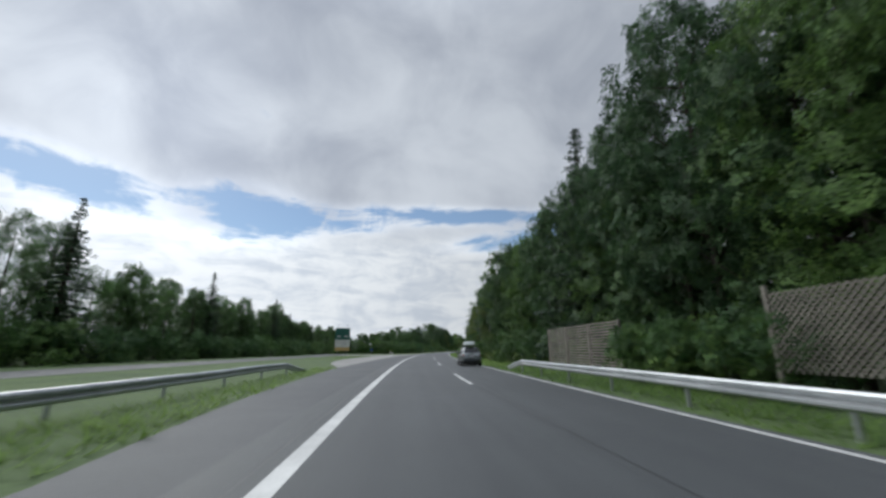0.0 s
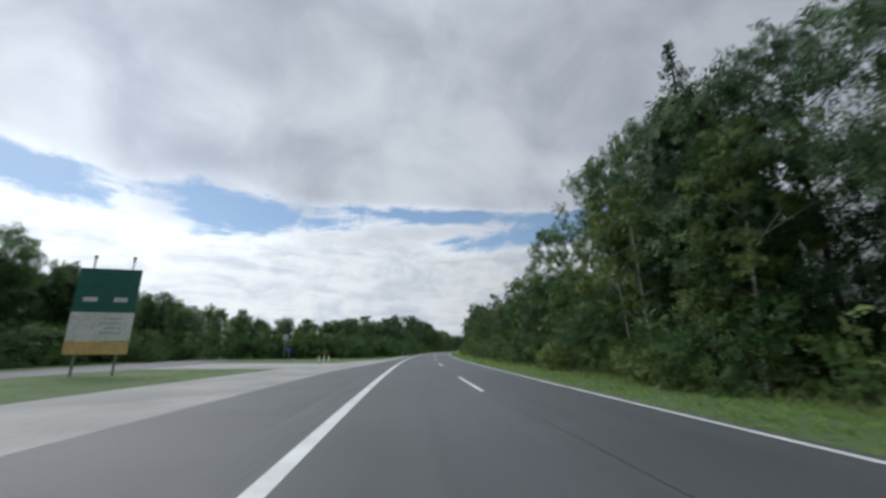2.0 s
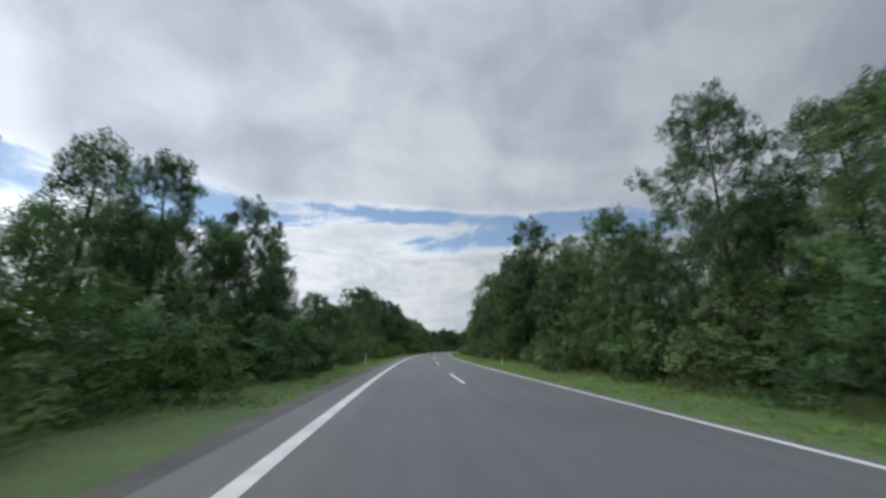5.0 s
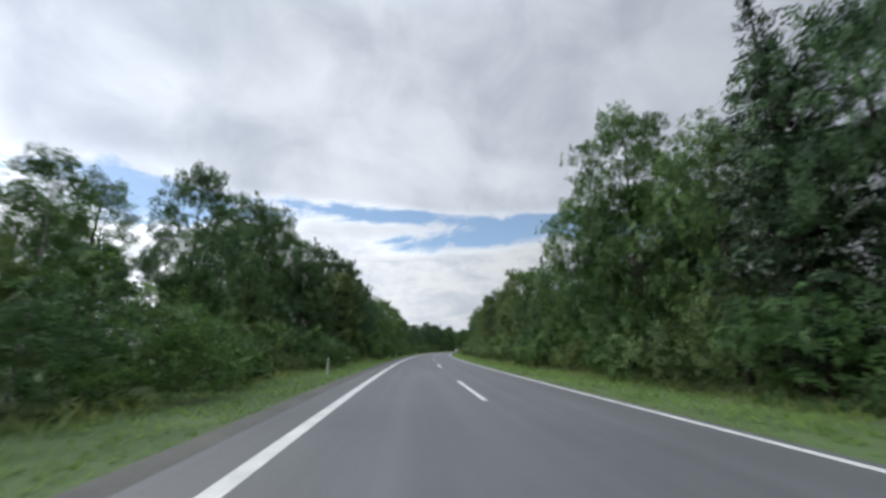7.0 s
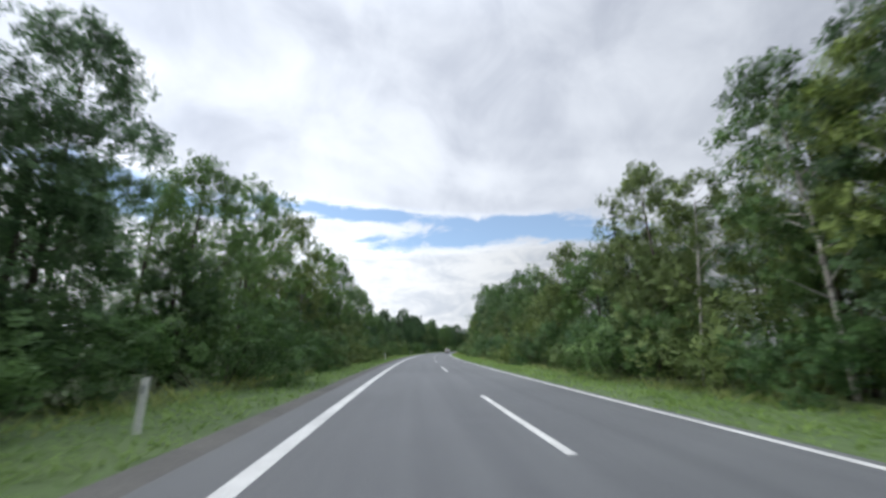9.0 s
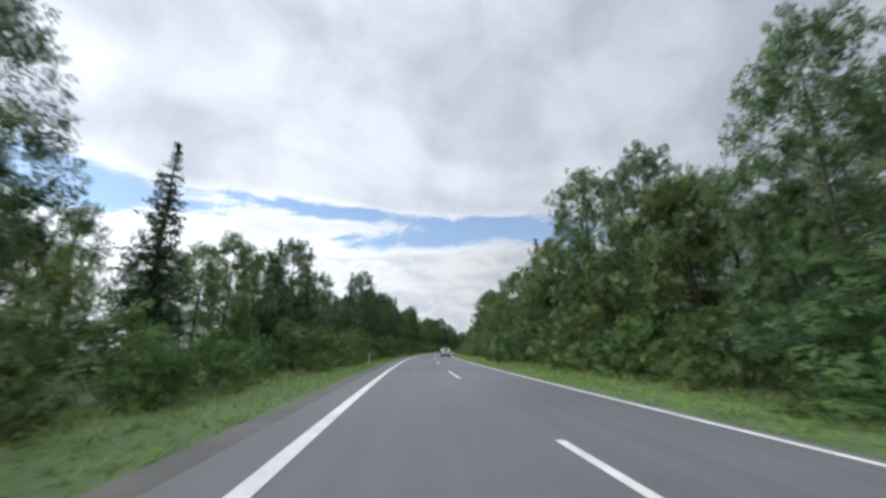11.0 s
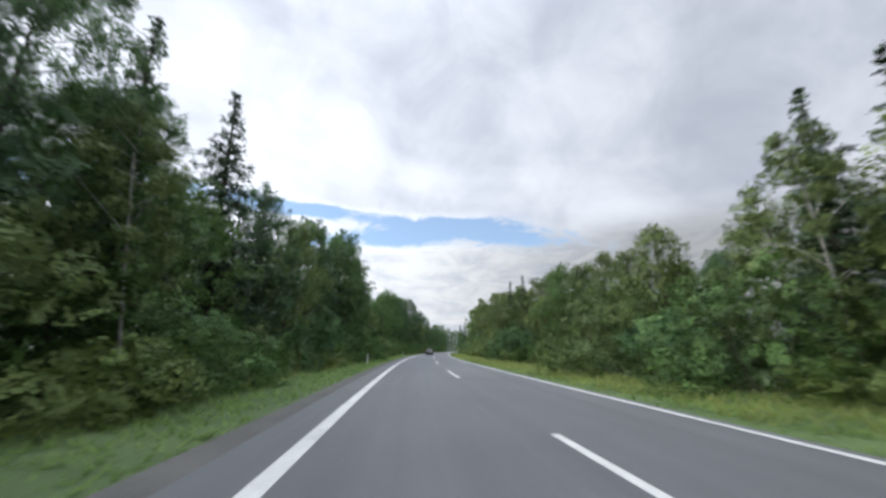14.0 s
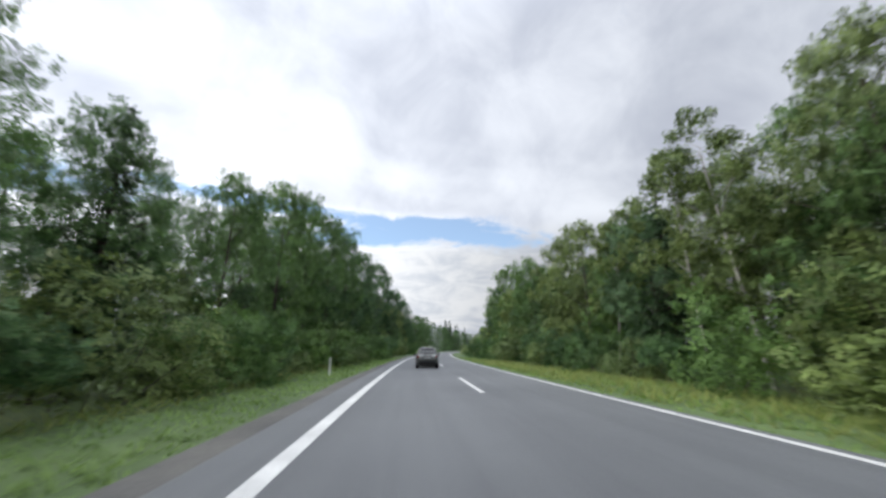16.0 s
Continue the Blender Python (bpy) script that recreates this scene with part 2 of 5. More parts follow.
BIRCH_BARK = rough_material("birch_bark", (0.16, 0.15, 0.14), (0.50, 0.48, 0.44), 1.2, 0.85, bump=0.5, squeeze=(1, 1, 4))
STEEL = rough_material("galvanised_steel", (0.36, 0.38, 0.40), (0.52, 0.54, 0.56), 0.8, 0.42, 0.7, bump=0.1, fine=20)
FENCE_WOOD = rough_material("weathered_fence_wood", (0.18, 0.166, 0.145), (0.32, 0.295, 0.255), 0.7, 0.9, bump=0.6, fine=16, squeeze=(1, 1, 3))
POST_WHITE = rough_material("white_plastic", (0.62, 0.62, 0.60), (0.78, 0.78, 0.76), 1.2, 0.5, bump=0.05)
POST_BLACK = rough_material("black_plastic", (0.02, 0.02, 0.022), (0.04, 0.04, 0.042), 2.0, 0.5, bump=0.05)
REFLECTOR = rough_material("amber_reflector", (0.55, 0.20, 0.03), (0.70, 0.28, 0.04), 4.0, 0.25, bump=0.05)
SIGN_GREEN = rough_material("green_sign_face", (0.016, 0.095, 0.078), (0.024, 0.125, 0.10), 0.6, 0.4, bump=0.03)
SIGN_WHITE = rough_material("white_sign_face", (0.55, 0.55, 0.54), (0.68, 0.68, 0.66), 0.6, 0.4, bump=0.03)
SIGN_YELLOW = rough_material("yellow_sign_face", (0.50, 0.34, 0.14), (0.60, 0.42, 0.18), 0.6, 0.4, bump=0.03)
SIGN_BLUE = rough_material("blue_sign_face", (0.01, 0.06, 0.30), (0.015, 0.08, 0.38), 0.6, 0.4, bump=0.03)

# ---------------------------------------------------------------- mesh helpers


def mesh_object(name, verts, faces, material, parent=None, label="", smooth=False):
    me = bpy.data.meshes.new(name)
    me.from_pydata([tuple(v) for v in verts], [], faces)
    me.materials.append(material)
    if smooth:
        me.polygons.foreach_set("use_smooth", [True] * len(me.polygons))
    me.update()
    ob = new(name, me)
    if parent:
        ob.parent = parent
    if label:
        tagged(ob, label)
    return ob


def part(name, bm, material, parent=None, label="", smooth=False):
    me = bpy.data.meshes.new(name)
    bmesh.ops.recalc_face_normals(bm, faces=bm.faces)
    bm.to_mesh(me)
    bm.free()
    me.materials.append(material)
    if smooth:
        me.polygons.foreach_set("use_smooth", [True] * len(me.polygons))
    ob = new(name, me)
    if parent:
        ob.parent = parent
    if label:
        tagged(ob, label)
    return ob


def empty(name, m, label, category, group="", kind=""):
    ob = new(name)
    ob.empty_display_size = 0.2
    ob.matrix_basis = m
    return tagged(ob, label, category, group, kind)


def add_box(bm, cx, cy, cz, sx, sy, sz, bevel=0.0, m=None):
    r = bmesh.ops.create_cube(bm, size=1.0)
    vs = r["verts"]
    bmesh.ops.scale(bm, vec=(sx, sy, sz), verts=vs)
    bmesh.ops.translate(bm, vec=(cx, cy, cz), verts=vs)
    if bevel:
        es = list({e for v in vs for e in v.link_edges})
        g = bmesh.ops.bevel(bm, geom=es, offset=bevel, segments=2, profile=0.6, affect="EDGES")
        vs = list({v for f in g["faces"] for v in f.verts} | {v for v in vs if v.is_valid})
    if m is not None:
        bmesh.ops.transform(bm, matrix=m, verts=[v for v in vs if v.is_valid])
    return vs


def add_tube(bm, a, b, ra, rb, sides=8, caps=True):
    a, b = Vector(a), Vector(b)
    r = bmesh.ops.create_cone(bm, cap_ends=caps, segments=sides, radius1=ra, radius2=rb, depth=(b - a).length)
    q = (b - a).to_track_quat("Z", "Y").to_matrix().to_4x4()
    bmesh.ops.transform(bm, matrix=Matrix.Translation((a + b) / 2) @ q, verts=r["verts"])
    return r["verts"]


def strip(name, s_list, left, right, z, material, label, category, kind="structure", depth=0.0, cols=1):
    """A band along the road between the offsets left(s) and right(s), with skirts of that depth."""
    verts, faces = [], []
    n = cols + 1 + (2 if depth else 0)
    for s in s_list:
        ql, qr = left(s), right(s)
        if depth:
            verts.append(road(s, ql - 0.06, z - depth))
        for c in range(cols + 1):
            verts.append(road(s, ql + (qr - ql) * c / cols, z))
        if depth:
            verts.append(road(s, qr + 0.06, z - depth))
    for i in range(len(s_list) - 1):
        for c in range(n - 1):
            a = i * n + c
            faces.append((a, a + 1, a + 1 + n, a + n))
    if depth:
        faces += [tuple(range(n - 1, -1, -1)), tuple(range(len(verts) - n, len(verts)))]
    ob = mesh_object(name, verts, faces, material)
    uv = ob.data.uv_layers.new(name="along")
    for loop, data in zip(ob.data.loops, uv.data):
        i, c = divmod(loop.vertex_index, n)
        data.uv = (s_list[i], left(s_list[i]) + (right(s_list[i]) - left(s_list[i])) * max(0, min(cols, c - (1 if depth else 0))) / cols)
    return tagged(ob, label, category, "", kind)


def steps(a, b, d):
    n = max(1, int(round((b - a) / d)))
    return [a + (b - a) * i / n for i in range(n + 1)]


# ---------------------------------------------------------------- ground and road
ROAD_LEFT, ROAD_RIGHT = -5.04, 3.82
LINE_LEFT, LINE_RIGHT = -4.06, 3.51


def shoulder_edge(s):
    return float(np.interp(s, [-60, 7, 14, 32, 62, 96, 108, 125, 137, 178], [-6.3, -6.5, -7.4, -8.4, -8.1, -7.8, -6.6, -5.6, -5.12, -5.06]))


def apron_edge(s):
    return float(np.interp(s, [36, 46, 60, 82, 106, 118, 128, 142, 158], [-8.6, -11.5, -13.2, -13.2, -12.0, -9.6, -7.4, -6.5, -5.25]))


def ground_height(s, q):
    side = min(abs(q - ROAD_LEFT), abs(q - ROAD_RIGHT)) if (q < ROAD_LEFT or q > ROAD_RIGHT) else 0.0
    if ROAD_LEFT < q < ROAD_RIGHT:
        return -0.10
    z = -0.05 - 0.12 * min(1.0, side / 4.0)
    if q > 14:
        z += 0.05 * min(q - 14, 20)
    bump_size = min(1.0, side / 3.0) * (1.0 if abs(q) < 60 else 0.0)
    return z + 0.10 * bump_size * noise.noise(Vector((s * 0.15, q * 0.35, 3.0)))


def build_ground():
    ss = sorted(set(steps(-900, -60, 70) + steps(-60, 200, 4) + steps(200, 780, 4) + steps(780, 1100, 30) + steps(1100, 1500, 60)))
    qs = [-3000, -1500, -700, -300, -150, -90, -60, -45, -35, -28, -22, -18, -15, -13.4, -12, -10, -8.5, -7.2, -6.2, -5.5, -4.95, -4.2,
          3.0, 3.75, 4.2, 4.8, 5.4, 6.2, 7.2, 8.5, 10, 12, 15, 19, 25, 35, 50, 80, 150, 300, 600, 950]
    verts, faces = [], []
    for s in ss:
        for q in qs:
            z = ground_height(s, q)
            if s < 180 and -38 < q < ROAD_LEFT:
                z = -0.045
            verts.append(road(s, q, z))
    w = len(qs)
    for i in range(len(ss) - 1):
        for c in range(w - 1):
            a = i * w + c
            faces.append((a, a + 1, a + 1 + w, a + w))
    return tagged(mesh_object("ground", verts, faces, GRASS_GROUND, smooth=True), "mown and rough green grass beside a country road", "ground", "", "structure")


build_ground()
# the road is darker up to s = 160
strip("road", steps(-120, 160, 6), lambda s: ROAD_LEFT, lambda s: ROAD_RIGHT, 0.0, DARK_ASPHALT, "dark grey worn asphalt road with two lanes", "road", depth=0.14, cols=3)
strip("road", steps(160, 900, 6), lambda s: ROAD_LEFT, lambda s: ROAD_RIGHT, 0.0, ASPHALT, "grey worn asphalt road with two lanes", "road", depth=0.14, cols=3)
strip("shoulder", steps(-60, 178, 4), shoulder_edge, lambda s: ROAD_LEFT - 0.003, -0.004, SIDE_ASPHALT, "dark asphalt shoulder widening into a junction", "road", depth=0.12)
strip("gravel_apron", steps(36, 158, 4), apron_edge, lambda s: shoulder_edge(s) - 0.062, -0.012, CONCRETE, "pale concrete and gravel strip beside the road", "pavement", depth=0.10, cols=2)
strip("side_road", steps(16, 132, 4), lambda s: float(np.interp(s, [16, 98, 132], [-29.5, -29.5, -37])), lambda s: float(np.interp(s, [16, 100, 111, 132], [-23.2, -23.2, -24, -30])), -0.030, SIDE_ASPHALT, "dark asphalt side road beyond a grass island", "road", depth=0.10)
strip("junction_mouth", steps(99.5, 111.5, 2), lambda s: -23.1 - 0.8 * max(0.0, (s - 105.0) / 6.5), lambda s: apron_edge(s) - 0.07, -0.026, CONCRETE, "pale worn mouth of the side road", "road", depth=0.10)
strip("give_way_line", [107.6, 107.9], lambda s: -22.6, lambda s: apron_edge(s) - 0.3, -0.020, LINE_PAINT, "white line across the mouth of the side road", "road marking")
strip("verge_grit", steps(160, 800, 6), lambda s: ROAD_LEFT - 0.62 + 0.18 * noise.noise(Vector((s * 0.2, 0, 0))), lambda s: ROAD_LEFT - 0.002, -0.02, GRIT, "grey brown gritty edge of the asphalt", "ground", depth=0.1)


def paint(name, s0, s1, q, w, label, z=0.004):
    return strip(name, steps(s0, s1, 3.0), lambda s: q - w / 2, lambda s: q + w / 2, z, LINE_PAINT, label, "road marking")


paint("edge_line", -120, 900, LINE_LEFT, 0.27, "white solid line along the edge of the lane")
paint("edge_line", -120, 900, LINE_RIGHT, 0.16, "narrow white solid line along the edge of the road")
for k in range(-4, 40):
    end = 5.8 + 20.8 * k
    tagged(paint("lane_dash", end - 7.1, end, 0.0, 0.16, "white dash of the broken lane line"), group="dashes of the lane line")
DARK_LINE = rough_material("tar_seam", (0.028, 0.029, 0.030), (0.052, 0.054, 0.056), 0.9, 0.5, bump=0.2, fine=12)


def wavy_line(s0, s1, q, w, label):
    """Wavering thin dark line along the road, w metres to each side at its widest."""
    def mid(s):
        return q + 0.035 * noise.noise(Vector((s * 0.31, q, 0.0)))
    def half(s):
        return w * (0.55 + 0.45 * noise.noise(Vector((s * 0.9, 7.0, q))))
    strip("tar_seam", steps(s0, s1, 0.8), lambda s: mid(s) - half(s), lambda s: mid(s) + half(s), 0.002, DARK_LINE, label, "road marking")


wavy_line(-20, 158, 0.24, 0.030, "thin dark line beside the lane line")
wavy_line(-20, 158, -4.42, 0.022, "thin dark line at the edge of the lane")
# ---------------------------------------------------------------- trees
rng = np.random.default_rng(7)


def leaf_cards(name, centres, length, width, material, parent, label="", flat=0.0):
    """Many small leaves: diamonds turned at random round their centres. flat: how far they lie level."""
    n = len(centres)
    c = np.asarray(centres, dtype=float)
    d = rng.normal(size=(n, 3))
    d[:, 2] *= 1.0 - flat
    d /= np.linalg.norm(d, axis=1)[:, None]
    o = rng.normal(size=(n, 3))
    o[:, 2] *= 1.0 - flat
    e = np.cross(d, o)
    e = np.cross(e, d) if flat else e
    e /= np.maximum(np.linalg.norm(e, axis=1)[:, None], 1e-6)
    k = rng.uniform(0.65, 1.35, size=(n, 1))
    a, b = d * length * k * 0.5, e * width * k * 0.5
    verts = np.stack([c - a, c + b - a * 0.15, c + a, c - b + a * 0.15], axis=1).reshape(-1, 3)
    me = bpy.data.meshes.new(name)
    me.vertices.add(4 * n)
    me.vertices.foreach_set("co", verts.ravel())
    me.loops.add(4 * n)
    me.loops.foreach_set("vertex_index", np.arange(4 * n, dtype=np.int32))
    me.polygons.add(n)
    me.polygons.foreach_set("loop_start", np.arange(0, 4 * n, 4, dtype=np.int32))
    me.materials.append(material)
    me.update(calc_edges=True)
    me.validate()
    ob = new(name, me)
    ob.parent = parent
    if label:
        tagged(ob, label)
    return ob


def trunk_mesh(bm, path, radii, sides=7):
    for (a, b), (ra, rb) in zip(zip(path, path[1:]), zip(radii, radii[1:])):
        add_tube(bm, a, b, ra, rb, sides, caps=False)


def broadleaf(root, h, spread, leaves, size, material, bark, bare=0.18, clusters=60, slim=1.0, trunk_r=0.17, tilt=0.0):
    """Trunk with limbs and a crown of leaf clusters in an uneven envelope."""
    bm = bmesh.new()
    lean = rng.normal(0, 0.025 * h, 2) + np.array([tilt * h, 0.0])
    top = Vector((lean[0], lean[1], h * 0.86))
    mid = Vector((lean[0] * 0.3 + rng.normal(0, 0.1), lean[1] * 0.3, h * 0.42))
    trunk_mesh(bm, [Vector((0, 0, -0.3)), mid, top], [trunk_r, trunk_r * 0.65, 0.03])
    cents = []
    for i in range(clusters):
        u = i / clusters
        z = h * (bare + (0.97 - bare) * (u ** 0.85))
        rel = (z / h - bare) / (1 - bare)
        r_env = spread * (math.sin(math.pi * min(0.985, 0.16 + 0.84 * rel)) ** 0.62) * slim
        ang = i * 2.39996 + rng.normal(0, 0.35)
        rr = r_env * (0.25 + 0.75 * math.sqrt(rng.uniform(0.05, 1.0))) * rng.uniform(0.75, 1.22)
        base = Vector((lean[0] * z / h, lean[1] * z / h, 0))
        c = base + Vector((rr * math.cos(ang), rr * math.sin(ang), z + rng.normal(0, 0.03 * h)))
        cents.append((c, z))
        if i % 3 == 0:
            z0 = max(h * 0.14, z - rr * rng.uniform(0.5, 0.9))
            p0 = base * (z0 / max(z, 0.1)) + Vector((0, 0, z0))
            add_tube(bm, p0, c, max(0.02, trunk_r * 0.32 * (1 - 0.6 * rel)), 0.012, 5, caps=False)
    part("trunk", bm, bark, root, "", True)
    per = max(8, leaves // clusters)
    pts = []
    for c, z in cents:
        rad = spread * rng.uniform(0.20, 0.34)
        d = rng.normal(size=(per, 3))
        d /= np.linalg.norm(d, axis=1)[:, None]
        d *= (rng.uniform(0, 1, (per, 1)) ** 0.45) * rad
        d[:, 2] *= 0.72
        pts.append(np.array(c) + d)
    leaf_cards("crown", np.concatenate(pts), size, size * 0.8, material, root)


def conifer(root, h, spread, leaves, size, material, ragged=0.15):
    """Straight trunk with whorls of drooping branches, each a fan of needle sprays."""
    bm = bmesh.new()
    trunk_mesh(bm, [Vector((0, 0, -0.3)), Vector((0, 0, h * 0.5)), Vector((0, 0, h * 0.985))], [0.018 * h, 0.011 * h, 0.01])
    whorls = int(16 + h * 0.9)
    pts, total = [], 0.0
    branches = []
    for w in range(whorls):
        u = w / (whorls - 1)
        z = h * (0.10 + 0.88 * u)
        r = spread * (1 - u) ** 0.82 * rng.uniform(1 - ragged, 1 + ragged) + 0.10
        for k in range(6 if u < 0.8 else 4):
            ang = k * 6.283 / 6 + w * 0.7 + rng.normal(0, 0.2)
            rk = r * rng.uniform(0.72, 1.15)
            branches.append((z, ang, rk, u))
            total += rk
    for z, ang, rk, u in branches:
        n = max(5, int(leaves * rk / total))
        f = rng.uniform(0.06, 1.0, n)
        lateral = rng.normal(0, 0.13, n) * rk * (1.1 - f * 0.7)
        droop = (-0.34 * f + 0.16 * f * f) * rk if u < 0.85 else 0.3 * f * rk
        x = f * rk * math.cos(ang) - lateral * math.sin(ang)
        y = f * rk * math.sin(ang) + lateral * math.cos(ang)
        pts.append(np.stack([x, y, z + droop + rng.normal(0, 0.05, n) - 0.05 * rk], axis=1))
        if u < 0.75 and rng.uniform() < 0.6:
            add_tube(bm, (0, 0, z), (rk * 0.8 * math.cos(ang), rk * 0.8 * math.sin(ang), z - 0.18 * rk), 0.03, 0.008, 4, caps=False)
    part("trunk", bm, BARK, root, "", True)
    leaf_cards("crown", np.concatenate(pts), size * 1.3, size * 0.55, material, root, flat=0.35)


def shrub(root, h, spread, leaves, size, material):
    bm = bmesh.new()
    cents = []
    for i in range(16):
        ang = i * 2.4 + rng.normal(0, 0.3)
        r = spread * math.sqrt(rng.uniform(0.02, 1.0))
        z = h * rng.uniform(0.08, 0.86) * (1 - 0.35 * (r / spread) ** 2)
        c = Vector((r * math.cos(ang), r * math.sin(ang), z))
        cents.append(c)
        if i % 2 == 0:
            add_tube(bm, (0.3 * math.cos(ang), 0.3 * math.sin(ang), -0.25), c, 0.013, 0.004, 4, caps=False)
    part("stem", bm, BARK, root, "", True)
    pts = []
    per = leaves // len(cents)
    for c in cents:
        d = rng.normal(size=(per, 3))
        d /= np.linalg.norm(d, axis=1)[:, None]
        d *= (rng.uniform(0, 1, (per, 1)) ** 0.4) * spread * rng.uniform(0.30, 0.5)
        d[:, 2] *= 0.75 * h / spread * 0.8
        p = np.array(c) + d
        p[:, 2] = np.maximum(p[:, 2], 0.05)
        pts.append(p)
    leaf_cards("foliage", np.concatenate(pts), size, size * 0.8, material, root)


# name: (height of the pattern, builder, object name, label, category)
KINDS = {
    "broad_a": (13.0, lambda r: broadleaf(r, 13.0, 4.3, 2850, 0.62, LEAF_GREEN, BARK, 0.12, 84), "deciduous_tree", "full green broadleaf tree at the wood's edge", "tree"),
    "broad_b": (13.0, lambda r: broadleaf(r, 13.0, 3.7, 2750, 0.62, LEAF_DARK, BARK, 0.10, 78), "deciduous_tree", "dark green broadleaf tree with a dense crown", "tree"),
    "broad_c": (12.0, lambda r: broadleaf(r, 12.0, 3.4, 3200, 0.50, LEAF_PALE, BARK, 0.12, 70), "deciduous_tree", "yellowish green broadleaf tree beside the verge", "tree"),
    "birch": (13.0, lambda r: broadleaf(r, 13.0, 2.5, 2500, 0.42, LEAF_GREEN, BIRCH_BARK, 0.34, 56, 1.0, 0.12, 0.05), "birch_tree", "slender birch with a pale trunk and loose crown", "tree"),
    "birch_b": (11.0, lambda r: broadleaf(r, 11.0, 2.1, 2100, 0.40, LEAF_PALE, BIRCH_BARK, 0.34, 46, 1.0, 0.085, 0.10), "birch_tree", "young birch with pale leaning trunk", "tree"),
    "spruce": (15.0, lambda r: conifer(r, 15.0, 3.1, 4000, 0.48, NEEDLES), "spruce_tree", "dark spruce with drooping branches", "tree"),
    "spruce_b": (13.0, lambda r: conifer(r, 13.0, 2.3, 3200, 0.44, NEEDLES, 0.3), "spruce_tree", "narrow dark spruce with ragged branches", "tree"),
    "mid_a": (10.0, lambda r: broadleaf(r, 10.0, 3.4, 1700, 0.72, LEAF_GREEN, BARK, 0.06, 62), "deciduous_tree", "bushy green broadleaf tree filling the wood's edge", "tree"),
    "mid_b": (10.0, lambda r: broadleaf(r, 10.0, 3.2, 1600, 0.72, LEAF_DARK, BARK, 0.06, 58), "deciduous_tree", "bushy dark green tree filling the wood's edge", "tree"),
    "mid_c": (9.0, lambda r: broadleaf(r, 9.0, 2.9, 1500, 0.66, LEAF_PALE, BARK, 0.06, 54), "deciduous_tree", "bushy yellowish green tree filling the wood's edge", "tree"),
    "bush_a": (3.0, lambda r: shrub(r, 3.0, 1.9, 750, 0.42, BUSH_GREEN), "bush", "green leafy bush at the foot of the trees", "bush"),
    "bush_b": (3.0, lambda r: shrub(r, 3.0, 1.7, 720, 0.42, BUSH_DARK), "bush", "dark green bush at the foot of the trees", "bush"),
    "bush_c": (2.4, lambda r: shrub(r, 2.4, 1.6, 680, 0.38, BUSH_PALE), "bush", "yellowish green bush beside the grass verge", "bush"),
}
GROUPS = {"tree": "trees along the road", "bush": "bushes along the road"}
patterns = {}


def plant(kind, s, q, h, turn=None, fat=1.0):
    height0, build, name, label, category = KINDS[kind]
    k = h / height0
    turn = rng.uniform(0, 360) if turn is None else turn
    z = ground_height(s, q)
    m = road_pose(s, q, z, turn) @ Matrix.Diagonal((k * fat, k * fat, k, 1))
    if kind not in patterns:
        root = empty(name, Matrix.Identity(4), label, category, GROUPS[category])
        build(root)
        root.matrix_basis = m
        patterns[kind] = (root, k * fat, k)
        return root
    root, kx, kz = patterns[kind]
    return copy_thing(root, m @ Matrix.Diagonal((1 / kx, 1 / kx, 1 / kz, 1)))


